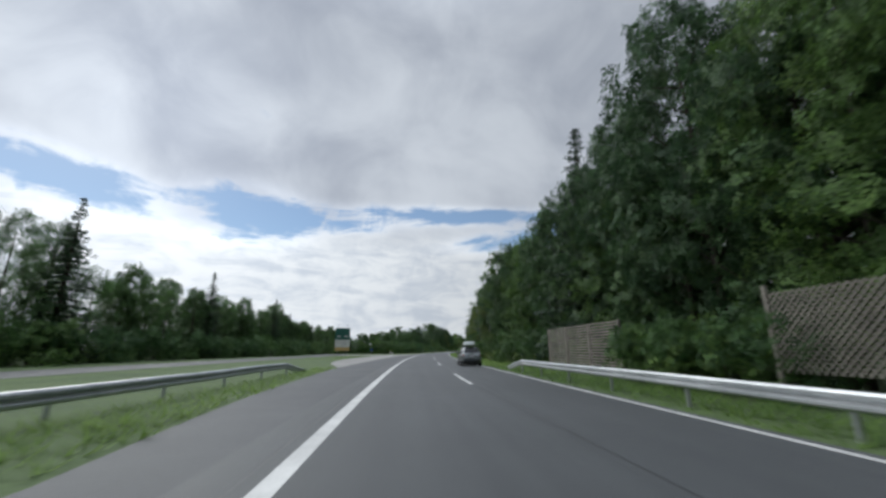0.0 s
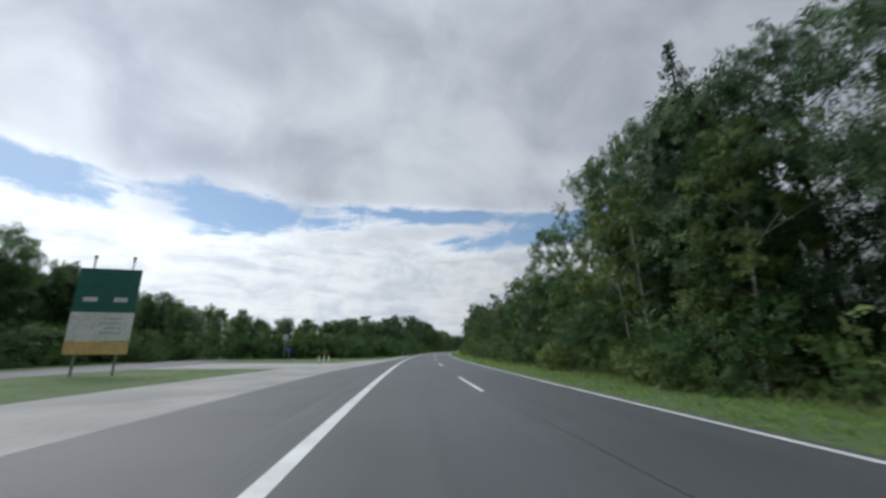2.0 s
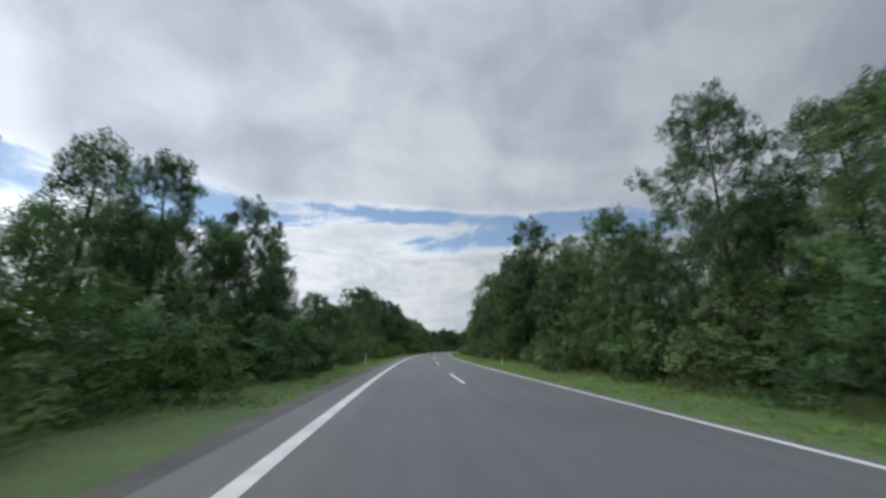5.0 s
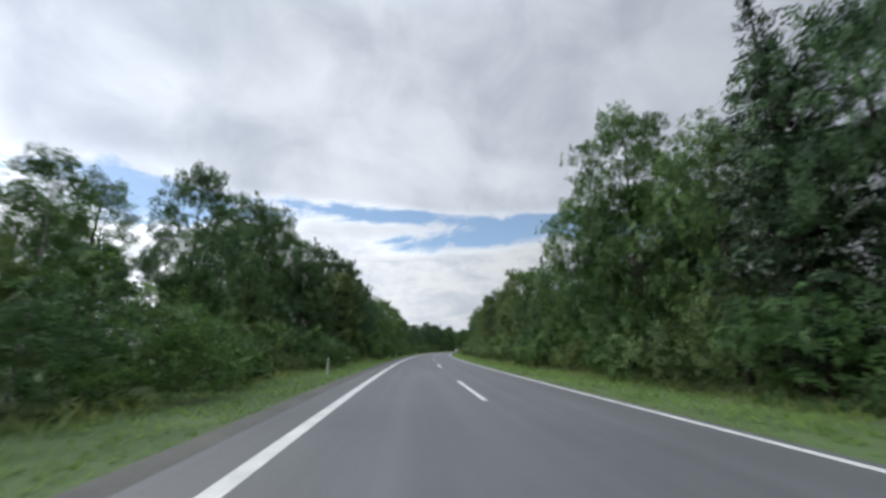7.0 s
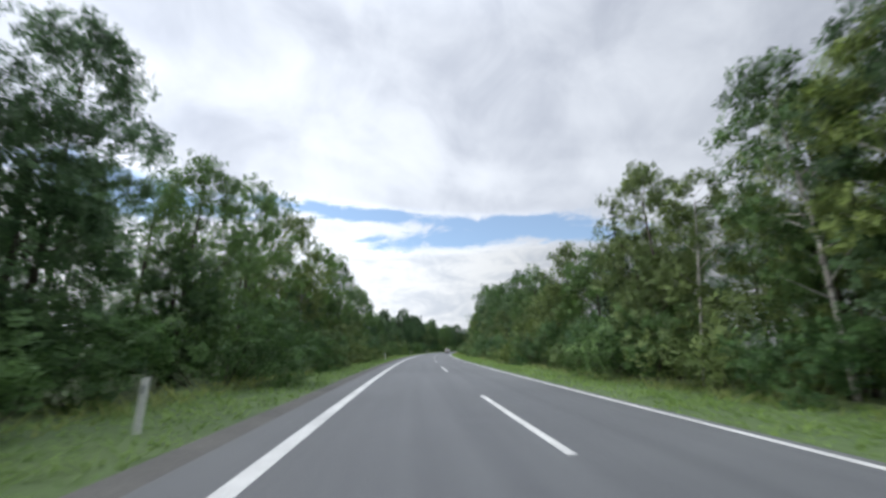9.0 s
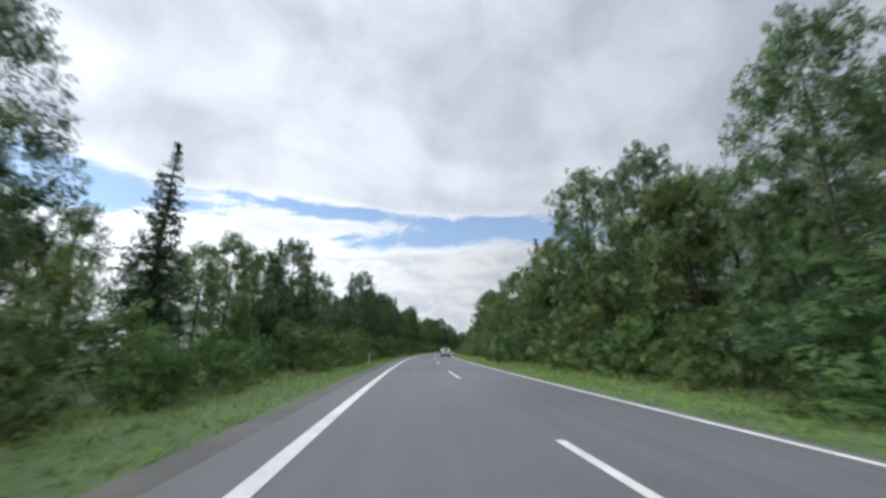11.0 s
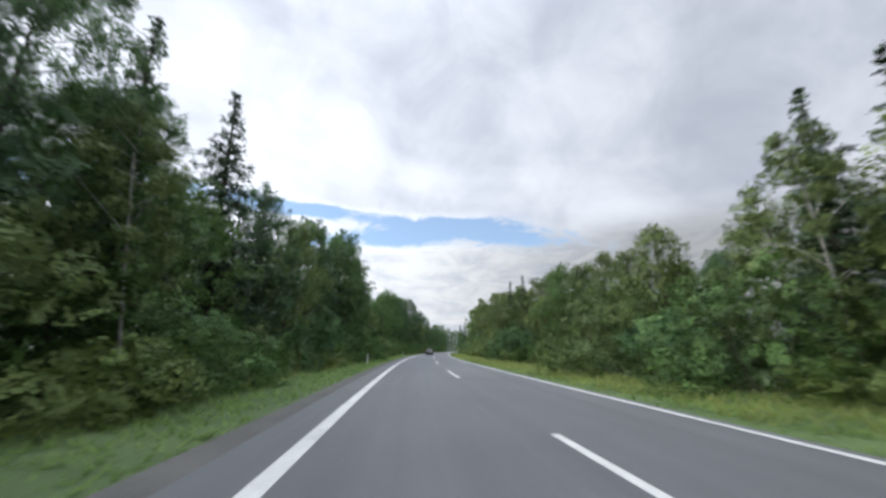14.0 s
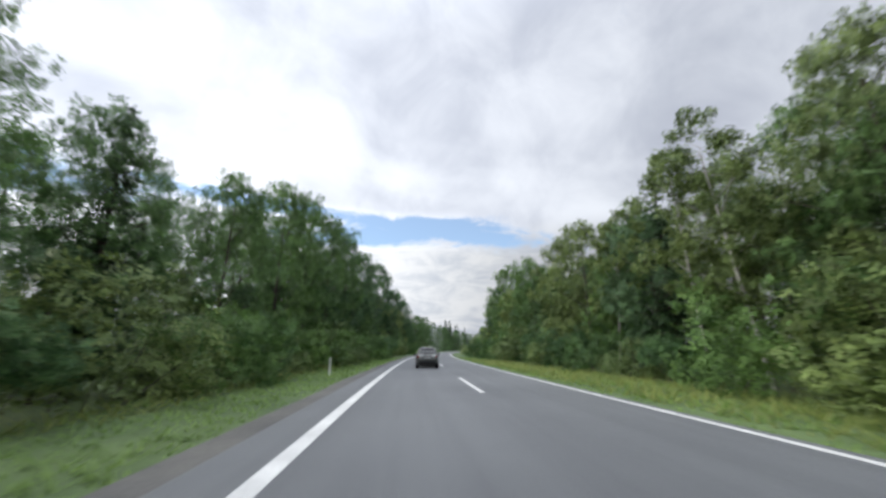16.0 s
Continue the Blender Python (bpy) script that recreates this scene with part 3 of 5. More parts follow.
# the trees whose tops stand out: kind, metres along, offset, height
RIGHT_TREES = [
    ("broad_b", 10, 15.5, 18.0), ("broad_b", 17, 15.2, 19.5),
    ("broad_b", 24, 15.5, 22.0), ("broad_b", 33, 14.5, 20.5), ("broad_b", 40, 14.8, 20.0), ("broad_b", 50, 14.6, 19.0), ("broad_b", 61, 14.6, 18.6), ("broad_b", 70, 14.4, 19.4),
    ("broad_b", 76, 13.8, 18.0), ("broad_b", 82, 14.4, 16.2), ("broad_b", 89, 14.2, 16.6),
    ("birch_b", 82, 10.6, 11.5), ("birch_b", 88, 10.2, 10.5), ("birch_b", 91, 10.8, 11.0), ("birch_b", 132, 10.4, 9.0), ("birch_b", 314, 10.2, 11.0), ("birch_b", 322, 10.4, 10.0),
    ("birch_b", 488.6, 11.6, 9.0), ("birch_b", 540.5, 11.2, 8.6), ("birch_b", 543.5, 11.6, 9.2), ("birch_b", 546, 11.0, 8.8), ("birch_b", 549.5, 11.4, 9.4), ("birch_b", 553, 11.2, 9.0), ("broad_c", 505, 14.0, 8.9), ("broad_c", 513, 13.8, 9.6), ("broad_c", 523, 14.0, 11.0), ("mid_a", 104, 13.0, 9.0), ("mid_b", 111.5, 12.6, 9.4), ("mid_b", 115, 12.8, 9.0), ("mid_a", 118, 13.0, 9.2),
    ("broad_a", 311, 14.6, 13.4), ("broad_c", 319, 14.4, 13.2), ("broad_c", 553, 14.6, 12.4), ("broad_a", 560, 15.0, 12.8), ("broad_c", 566, 14.6, 12.2), ("broad_a", 575, 14.8, 12.6),
    ("broad_b", 6, 13.0, 16.6), ("broad_a", 14, 13.0, 17.8), ("broad_b", 21, 13.0, 22.5), ("broad_b", 28, 14.2, 20.1), ("spruce", 36, 13.0, 22.9), ("broad_b", 45, 13.0, 18.4),
    ("broad_a", 56, 13.0, 17.3), ("broad_b", 66, 13.0, 18.9), ("birch", 71, 12.4, 18.9), ("spruce", 86.7, 12.8, 19.8), ("broad_b", 91, 13.0, 17.2), ("broad_a", 95.5, 12.8, 17.0),
    ("mid_b", 108.0, 13.6, 9.5), ("birch", 109.3, 12.0, 15.5), ("broad_a", 119, 13.0, 11.8), ("broad_a", 130, 13.6, 13.0), ("birch_b", 136, 11.2, 11.0), ("broad_b", 144, 13.0, 10.1), ("broad_b", 153, 13.0, 9.9),
    ("broad_b", 164, 13.0, 11.0), ("broad_a", 174, 13.0, 12.4), ("broad_b", 186, 13.0, 14.7), ("broad_a", 197, 13.0, 12.4), ("broad_a", 208, 13.0, 12.1), ("broad_b", 218, 13.0, 18.5),
    ("broad_a", 228, 13.6, 17.2), ("broad_b", 243.5, 13.4, 16.2), ("spruce_b", 238, 13.6, 14.6), ("spruce", 249.8, 12.6, 17.6), ("broad_a", 254, 13.0, 13.5), ("broad_a", 262, 13.0, 19.2), ("broad_a", 271.5, 12.8, 15.8),
    ("broad_a", 280, 13.0, 11.2), ("spruce_b", 283.6, 13.2, 12.8), ("broad_a", 287, 13.2, 12.2), ("broad_c", 291, 13.0, 12.2), ("broad_c", 299, 13.0, 14.2), ("birch", 308, 12.4, 12.8), ("birch", 317, 11.8, 12.6), ("broad_b", 313.6, 12.8, 13.2), ("broad_c", 328, 13.0, 13.5),
    ("spruce_b", 335, 14.2, 13.3), ("broad_c", 344, 13.0, 12.4), ("broad_a", 355, 13.0, 12.3), ("broad_b", 365, 13.0, 13.5), ("broad_a", 376, 13.0, 13.7), ("broad_b", 386, 13.0, 14.7),
    ("broad_b", 398, 13.0, 15.4), ("broad_a", 407, 13.0, 18.2), ("broad_c", 416, 13.0, 13.6), ("spruce", 422.6, 13.0, 15.9), ("spruce", 419.0, 13.4, 14.6), ("spruce", 426, 13.8, 14.2), ("broad_a", 430, 13.0, 13.7), ("spruce_b", 436, 14.8, 14.2),
    ("broad_c", 442, 13.0, 13.7), ("birch_b", 452, 11.8, 12.8), ("birch", 460, 13.0, 12.8), ("broad_a", 465, 13.2, 15.0), ("broad_b", 470.5, 13.0, 15.8), ("broad_c", 475.5, 12.8, 16.0), ("broad_c", 483, 13.0, 10.4),
    ("spruce", 489.7, 13.0, 11.9), ("spruce_b", 487.6, 14.2, 12.2), ("spruce", 485.4, 13.4, 12.8), ("broad_c", 500, 13.0, 9.2), ("broad_c", 508, 13.0, 9.4), ("broad_a", 517, 13.0, 10.4), ("broad_c", 526, 13.0, 10.4), ("spruce_b", 534.6, 13.2, 12.4), ("broad_c", 534, 13.0, 10.7),
    ("spruce", 542.7, 13.0, 12.8), ("broad_c", 546, 12.6, 11.4), ("spruce_b", 538.6, 13.4, 11.2), ("broad_c", 550, 13.0, 10.9), ("broad_c", 557, 13.0, 12.8), ("birch_b", 561, 11.2, 12.1), ("birch_b", 565, 11.8, 11.6), ("spruce_b", 570, 13.6, 13.4),
    ("birch_b", 574, 11.8, 11.6), ("broad_c", 581, 13.0, 13.2), ("broad_c", 588, 13.0, 13.6), ("broad_a", 600, 13.0, 14.2), ("broad_a", 612, 13.0, 16.0), ("broad_b", 625, 13.0, 14.2),
]
LEFT_TREES = [
    ("birch_b", 489, -10.3, 8.6), ("birch_b", 544, -10.2, 8.0), ("birch_b", 340, -12.0, 8.8), ("broad_b", 217.5, -14.4, 8.2), ("mid_b", 224, -14.4, 7.8), ("broad_b", 406, -14.6, 9.6), ("broad_b", 411.5, -14.4, 12.2), ("broad_b", 434, -14.8, 9.2), ("mid_b", 430.5, -13.6, 7.6), ("mid_b", 435.5, -13.8, 8.2), ("mid_b", 439, -13.8, 8.0), ("broad_b", 453, -14.4, 12.6),
    ("broad_b", 458.5, -14.4, 14.8), ("broad_b", 463.5, -14.6, 14.4), ("broad_b", 474.5, -14.4, 16.0), ("broad_b", 508, -14.6, 14.4), ("broad_b", 519.5, -14.4, 15.6), ("broad_b", 562, -14.6, 11.4),
    ("spruce", 38, -42.6, 17.8), ("spruce", 46, -40.3, 18.4), ("broad_b", 57, -41.4, 13.0), ("spruce_b", 74, -40.3, 15.4), ("broad_b", 88, -41.4, 12.4), ("spruce_b", 99, -39.1, 13.6),
    ("spruce_b", 113, -41.0, 11.4), ("broad_b", 120, -40.5, 9.6), ("spruce_b", 126, -39.5, 9.4), ("broad_b", 131, -34.0, 8.0), ("broad_b", 135, -24.5, 6.3), ("broad_b", 139, -21.0, 6.0), ("broad_b", 145, -17.0, 6.5), ("broad_b", 154, -15.0, 7.1), ("broad_b", 161, -14.6, 7.6), ("spruce_b", 168, -14.4, 8.8),
    ("broad_b", 176, -14.2, 9.6), ("broad_b", 187, -14.2, 11.0), ("broad_b", 197, -14.2, 12.4), ("spruce_b", 205, -15.4, 13.5),
    ("broad_b", 213, -14.2, 7.8), ("broad_a", 222, -14.2, 7.5), ("broad_b", 231, -14.2, 7.3), ("broad_a", 240, -14.2, 7.6), ("birch", 250, -14.2, 8.2), ("broad_b", 259.5, -15.0, 12.6),
    ("broad_b", 267, -14.8, 9.0), ("broad_b", 274, -20.5, 13.2), ("broad_b", 281.5, -22.0, 19.4), ("broad_b", 289, -22.5, 20.0), ("broad_b", 296, -19.0, 18.0), ("broad_b", 298, -16.6, 17.4), ("broad_b", 301.5, -15.0, 16.6), ("spruce", 304.5, -14.8, 16.8), ("broad_b", 306.5, -15.6, 15.6),
    ("broad_b", 310.5, -14.6, 14.6), ("broad_b", 318, -14.2, 13.7), ("broad_a", 326, -14.2, 12.2), ("broad_a", 333, -14.2, 14.0), ("broad_c", 342, -14.2, 14.6), ("broad_a", 353, -14.2, 14.2), ("broad_b", 363, -14.2, 14.4),
    ("broad_a", 374, -14.2, 12.8), ("broad_b", 383, -14.2, 12.2), ("spruce_b", 392, -14.2, 11.6), ("broad_a", 399, -14.2, 9.0), ("spruce_b", 407, -14.2, 10.9), ("spruce_b", 416, -14.2, 12.6), ("broad_b", 422, -14.2, 8.3),
    ("spruce_b", 429, -14.2, 9.0), ("spruce_b", 436.5, -14.4, 9.8), ("spruce", 442, -14.8, 14.9), ("broad_b", 447, -14.2, 15.9), ("spruce_b", 455, -14.2, 13.7), ("spruce_b", 462, -14.2, 14.4), ("broad_b", 469, -14.2, 12.8), ("spruce", 476, -14.8, 16.1),
    ("broad_b", 484, -14.2, 16.4), ("spruce", 493.2, -14.6, 16.8), ("broad_b", 489, -15.4, 16.2), ("spruce", 500.7, -14.4, 18.3), ("spruce", 508, -14.8, 14.9), ("broad_c", 512, -13.6, 13.0), ("birch", 517, -14.2, 14.4), ("spruce", 526.4, -14.6, 17.4),
    ("broad_a", 530, -13.8, 17.0), ("broad_b", 534.6, -14.2, 18.8), ("broad_a", 541, -14.2, 17.6), ("spruce", 547.8, -14.4, 18.4), ("broad_a", 554, -14.8, 13.2), ("spruce_b", 562, -14.4, 11.6), ("broad_a", 571, -14.2, 12.8), ("broad_a", 580, -14.2, 16.1),
    ("broad_a", 588, -14.2, 18.0), ("broad_a", 597, -14.2, 18.7), ("broad_b", 608, -14.2, 19.2), ("broad_b", 620, -14.2, 19.9), ("spruce_b", 632, -14.2, 20.1), ("broad_b", 642, -14.2, 22.4), ("spruce", 655, -14.2, 22.0),
    ("broad_b", 672, -14.2, 20.1), ("broad_b", 688, -14.2, 18.9), ("spruce_b", 704, -14.2, 17.8), ("broad_b", 724, -14.2, 16.6),
]
for kind, s, q, h in RIGHT_TREES + LEFT_TREES:
    plant(kind, s, q, h, fat=0.78 if kind.startswith("broad") else 1.0)


def profile(trees):
    pts = sorted((s, h) for _, s, _, h in trees)
    return [p[0] for p in pts], [p[1] for p in pts]


RS, RH = profile(RIGHT_TREES)
LS, LH = profile(LEFT_TREES)


def left_edge(s):
    return float(np.interp(s, [0, 124, 131, 134, 140, 146, 156, 170], [-42.6, -40, -36, -25.5, -19.5, -16.5, -14.6, -14.2]))


# the deep wood behind the edge, where single trees cannot be told apart
def deep_wood(name, places, label):
    pts, verts, faces = [], [], []
    for s, q, h in places:
        p = road(s, q, ground_height(s, q))
        n = int(23 * h)
        z = h * rng.uniform(0.02, 1.0, n)
        rel = z / h
        r = 0.34 * h * np.clip(1.15 - rel, 0.12, 1.0) ** 0.7 * np.sqrt(rng.uniform(0.1, 1.0, n))
        a = rng.uniform(0, 6.283, n)
        pts.append(np.stack([p.x + r * np.cos(a), p.y + r * np.sin(a), p.z + z], axis=1))
    root = tagged(new(name), label, "wood", "", "stuff")
    leaf_cards("canopy", np.concatenate(pts), 1.36, 1.14, LEAF_DARK, root)
    bm = bmesh.new()
    for s, q, h in places:
        p = road(s, q, ground_height(s, q))
        add_tube(bm, p - Vector((0, 0, 0.3)), p + Vector((0, 0, h * 0.85)), 0.18, 0.05, 6, caps=False)
    part("trunk", bm, BARK, root, "", True)


places = []
for i, s in enumerate(steps(-24, 725, 7.0)):
    h = float(np.interp(s, RS, RH))
    places.append((s + rng.normal(0, 1.2), 18.4 + rng.uniform(-0.9, 1.8), h * rng.uniform(0.82, 0.98)))
    places.append((s + rng.normal(0, 1.2) + 3, 25 + rng.uniform(-1, 2), h * rng.uniform(0.85, 1.05)))
for i, s in enumerate(steps(790, 1050, 10)):
    places.append((s, 13.6 + rng.uniform(-1, 2), rng.uniform(12, 16)))
deep_wood("deep_wood", places, "dark green deep wood beyond the verge trees")
places = []
for i, s in enumerate(steps(30, 800, 7.0)):
    h = float(np.interp(s, LS, LH))
    q = left_edge(s)
    places.append((s + rng.normal(0, 1.2), q - 5.4 + rng.uniform(-1.5, 0.8), h * rng.uniform(0.80, 0.95)))
    places.append((s + rng.normal(0, 1.2) + 3, q - 12 + rng.uniform(-2, 1), h * rng.uniform(0.85, 1.02)))
for i, s in enumerate(steps(10, 206, 4.6)):
    h = float(np.interp(s, LS, LH))
    places.append((s + rng.normal(0, 0.8), left_edge(s) - 0.5 + rng.uniform(-1.0, 1.0), h * rng.uniform(0.68, 0.90)))
for i, s in enumerate(steps(106, 160, 2.2)):
    h = float(np.interp(s, LS, LH))
    places.append((s, left_edge(s) - rng.uniform(1.5, 7.0), h * rng.uniform(0.95, 1.15)))
for i, s in enumerate(steps(70, 150, 2.6)):
    places.append((s, -44.0 - rng.uniform(0.0, 6.0), rng.uniform(8.6, 11.0)))
for i, s in enumerate(steps(136, 190, 2.6)):
    places.append((s, -44.0 - rng.uniform(0.0, 12.0), rng.uniform(8.6, 10.6)))
for i, s in enumerate(steps(735, 1050, 10)):
    places.append((s, -14.6 + rng.uniform(-1, 1), rng.uniform(14, 18)))
deep_wood("deep_wood", places, "dark green deep wood across the verge")
for s, q, h in ((846, -16, 22), (856, -19, 24.5), (866, -17, 23), (878, -20, 25.5), (890, -18, 23.5), (905, -19, 24), (918, -15, 22), (926, 17, 21)):
    plant("spruce", s, q, h)
# lower trees between the tall ones close the edge of the wood
MID_RIGHT = ("mid_c", "mid_a", "mid_c", "mid_b", "mid_c")
MID_LEFT = ("mid_b", "mid_a", "mid_b", "mid_a", "mid_c")
for i, s in enumerate(steps(2, 640, 7.0)):
    h = float(np.interp(s, RS, RH))
    plant(MID_RIGHT[(i * 3 + i // 4) % 5] if s > 265 else ("mid_b", "mid_a", "mid_b")[i % 3], s + rng.normal(0, 1.0), 13.2 + rng.uniform(-0.9, 1.4), h * rng.uniform(0.5, 0.82))
for i, s in enumerate(steps(206, 700, 7.0)):
    h = float(np.interp(s, LS, LH))
    plant(MID_LEFT[(i * 3 + i // 4) % 5], s + rng.normal(0, 1.0), -14.4 + rng.uniform(-1.4, 0.9), h * rng.uniform(0.4, 0.68))
# undergrowth that closes the foot of the wood
BUSHES = ("bush_a", "bush_b", "bush_c", "bush_a")
for i, s in enumerate(steps(36, 670, 4.6)):
    b = BUSHES[(i * 5 + i // 3) % 4]
    plant(b, s + rng.normal(0, 0.8), 11.0 + rng.uniform(-1.2, 0.7), rng.uniform(2.2, 5.4), fat=1.15)
for i, s in enumerate(steps(195, 725, 4.6)):
    b = BUSHES[(i * 5 + i // 4) % 4]
    plant(b, s + rng.normal(0, 0.8), left_edge(s) + 3.0 + rng.uniform(-0.9, 0.8), rng.uniform(2.2, 5.2), fat=1.15)
for i, s in enumerate(steps(133, 170, 2.0)):
    plant(("bush_b", "bush_a")[i % 2], s, left_edge(s) + 2.0 + rng.uniform(-1.2, 0.9), rng.uniform(4.2, 5.6), fat=1.2)
for i, s in enumerate(steps(14, 194, 5.4)):
    plant(("bush_b", "bush_a")[i % 2], s + rng.normal(0, 1.0), left_edge(s) + 3.0 + rng.uniform(-0.9, 0.9), rng.uniform(3.2, 5.6), fat=1.35)
# ---------------------------------------------------------------- roadside things


def delineator(s, q, amber=False):
    """White roadside post with a slanted head and a reflector."""
    root = empty("delineator_post", road_pose(s, q, ground_height(s, q)), "weathered delineator post with amber head in the verge" if amber else "plain white plastic delineator post in the grass verge", "road post", "delineator posts")
    bm = bmesh.new()
    ring = [(-0.06, -0.05), (0.06, -0.05), (0.045, 0.03), (0.0, 0.055), (-0.045, 0.03)]
    def tube(z0, z1, k, slant=0.0, flat=True):
        lo = [bm.verts.new((x * k, y * k, z0 + x * slant)) for x, y in ring]
        hi = [bm.verts.new((x * k, y * k, z1 + x * slant)) for x, y in ring]
        for i in range(5):
            bm.faces.new((lo[i], lo[(i + 1) % 5], hi[(i + 1) % 5], hi[i]))
        bm.faces.new(hi)
        bm.faces.new(lo[::-1])
    tube(-0.2, 1.02, 1.0, 0.25)
    part("post", bm, POST_WHITE, root)
    bm = bmesh.new()
    if amber:
        tube(0.62, 0.98, 1.05, 0.25)
        part("head", bm, REFLECTOR, root, "amber head")
    else:
        add_box(bm, 0.0, -0.056, 0.80, 0.05, 0.008, 0.16, 0.003)
        part("reflector", bm, STEEL, root, "grey reflector")
    return root


for k in range(-1, 8):
    delineator(210.2 + 51.55 * k, -7.3)
delineator(205.8, 5.8, True)


def guard_rail(name, s0, s1, q, face, label):
    """Steel W-beam on posts; face: +1 when it faces larger q."""
    root = empty(name, Matrix.Identity(4), label, "guard rail", "guard rails")
    prof = [(0.0, 0.78), (0.05, 0.77), (0.085, 0.72), (0.085, 0.67), (0.02, 0.62), (0.02, 0.59), (0.085, 0.54), (0.085, 0.49), (0.05, 0.45), (0.0, 0.44)]
    loop = prof + [(x - 0.006, z) for x, z in reversed(prof)]
    seg = 4.0
    beam_s = steps(s0, s1, seg)
    for a, b in zip(beam_s, beam_s[1:]):
        bm = bmesh.new()
        rings = []
        for s in (a + 0.012, (a + b) / 2, b + 0.03):
            drop = 0.0
            if s > s1 - 4:
                drop = -0.55 * min(1.0, (s - (s1 - 4)) / 4.0)
            out_q = 0.004 if s > b else 0.0
            rings.append([bm.verts.new(road(s, q + face * (x + out_q), z + drop + ground_height(s, q) + 0.05)) for x, z in loop])
        n = len(loop)
        for r0, r1 in zip(rings, rings[1:]):
            for i in range(n):
                bm.faces.new((r0[i], r0[(i + 1) % n], r1[(i + 1) % n], r1[i]))
        part("rail_beam", bm, STEEL, root)
    for s in beam_s[:-1]:
        bm = bmesh.new()
        add_box(bm, 0, 0, 0.22, 0.10, 0.055, 1.0, 0.008, road_pose(s + 0.3, q - face * 0.075, ground_height(s, q)))
        part("rail_post", bm, STEEL, root)
    return root


guard_rail("guard_rail", -20, 31, -9.9, 1, "galvanised steel guard rail above rough grass")
guard_rail("guard_rail", -20, 33, 4.75, -1, "low galvanised steel guard rail beside the lane")


def slat_fence(s0, s1, q):
    """Noise fence of weathered slats on posts, on a low bank."""
    root = empty("slat_fence", Matrix.Identity(4), "tall weathered wooden slat fence with pale posts", "fence")
    bays = steps(s0, s1, 3.6)
    z0 = 0.1
    for s in bays:
        bm = bmesh.new()
        add_box(bm, 0, 0, 1.3, 0.14, 0.14, 3.0, 0.015, road_pose(s, q, z0))
        part("post", bm, FENCE_WOOD, root)
    slat_bm = bmesh.new()
    add_box(slat_bm, 0, 0, 0, 0.025, 3.42, 0.075, 0.005)
    board = part("slat", slat_bm, FENCE_WOOD, root)
    first = True
    for a, b in zip(bays, bays[1:]):
        for k in range(17):
            m = road_pose((a + b) / 2, q - 0.02, z0 + 0.16 + k * 0.16) @ Matrix.Rotation(radians(rng.normal(0, 0.25)), 4, "X")
            if first:
                board.matrix_basis, first = m, False
            else:
                o = board.copy()
                scene.collection.objects.link(o)
                o.matrix_basis = m
    return root


slat_fence(22.0, 32.8, 8.0)


def lattice_fence(s0, s1, q):
    """Diagonal wooden lattice between posts."""
    root = empty("lattice_fence", Matrix.Identity(4), "diagonal wooden lattice fence on a bank", "fence")
    bays = steps(s0, s1, 3.4)
    z0, h = 0.75, 2.3
    for s in bays:
        bm = bmesh.new()
        add_box(bm, 0, 0, 1.0, 0.12, 0.12, 3.1, 0.012, road_pose(s, q, z0))
        part("post", bm, FENCE_WOOD, root)
    for a, b in zip(bays, bays[1:]):
        w = b - a - 0.14
        for tilt in (1, -1):
            x = -h
            while x < w:
                y0, y1 = max(0.0, x), min(w, x + h)
                if y1 - y0 > 0.12:
                    u0, u1 = (y0 - x), (y1 - x)
                    if tilt < 0:
                        u0, u1 = h - u0, h - u1
                    bm = bmesh.new()
                    ya, yb = y0 - w / 2, y1 - w / 2
                    p0, p1 = Vector((0.02 * tilt, ya, u0)), Vector((0.02 * tilt, yb, u1))
                    d = (p1 - p0).normalized()
                    nrm = Vector((0, -d.z, d.y)) * 0.022
                    t = Vector((0.012, 0, 0))
                    vs = [bm.verts.new(v) for v in (p0 - nrm - t, p0 + nrm - t, p1 + nrm - t, p1 - nrm - t, p0 - nrm + t, p0 + nrm + t, p1 + nrm + t, p1 - nrm + t)]
                    for f in ((0, 1, 2, 3), (4, 7, 6, 5), (0, 4, 5, 1), (1, 5, 6, 2), (2, 6, 7, 3), (3, 7, 4, 0)):
                        bm.faces.new([vs[i] for i in f])
                    o = part("slat", bm, FENCE_WOOD, root)
                    o.matrix_basis = road_pose((a + b) / 2, q, z0)
                x += 0.205
    return root


lattice_fence(-10.3, 13.5, 8.2)
for i, s in enumerate(steps(14.5, 21.5, 1.75)):
    plant(("bush_b", "bush_a")[i % 2], s, 9.0, 3.4)



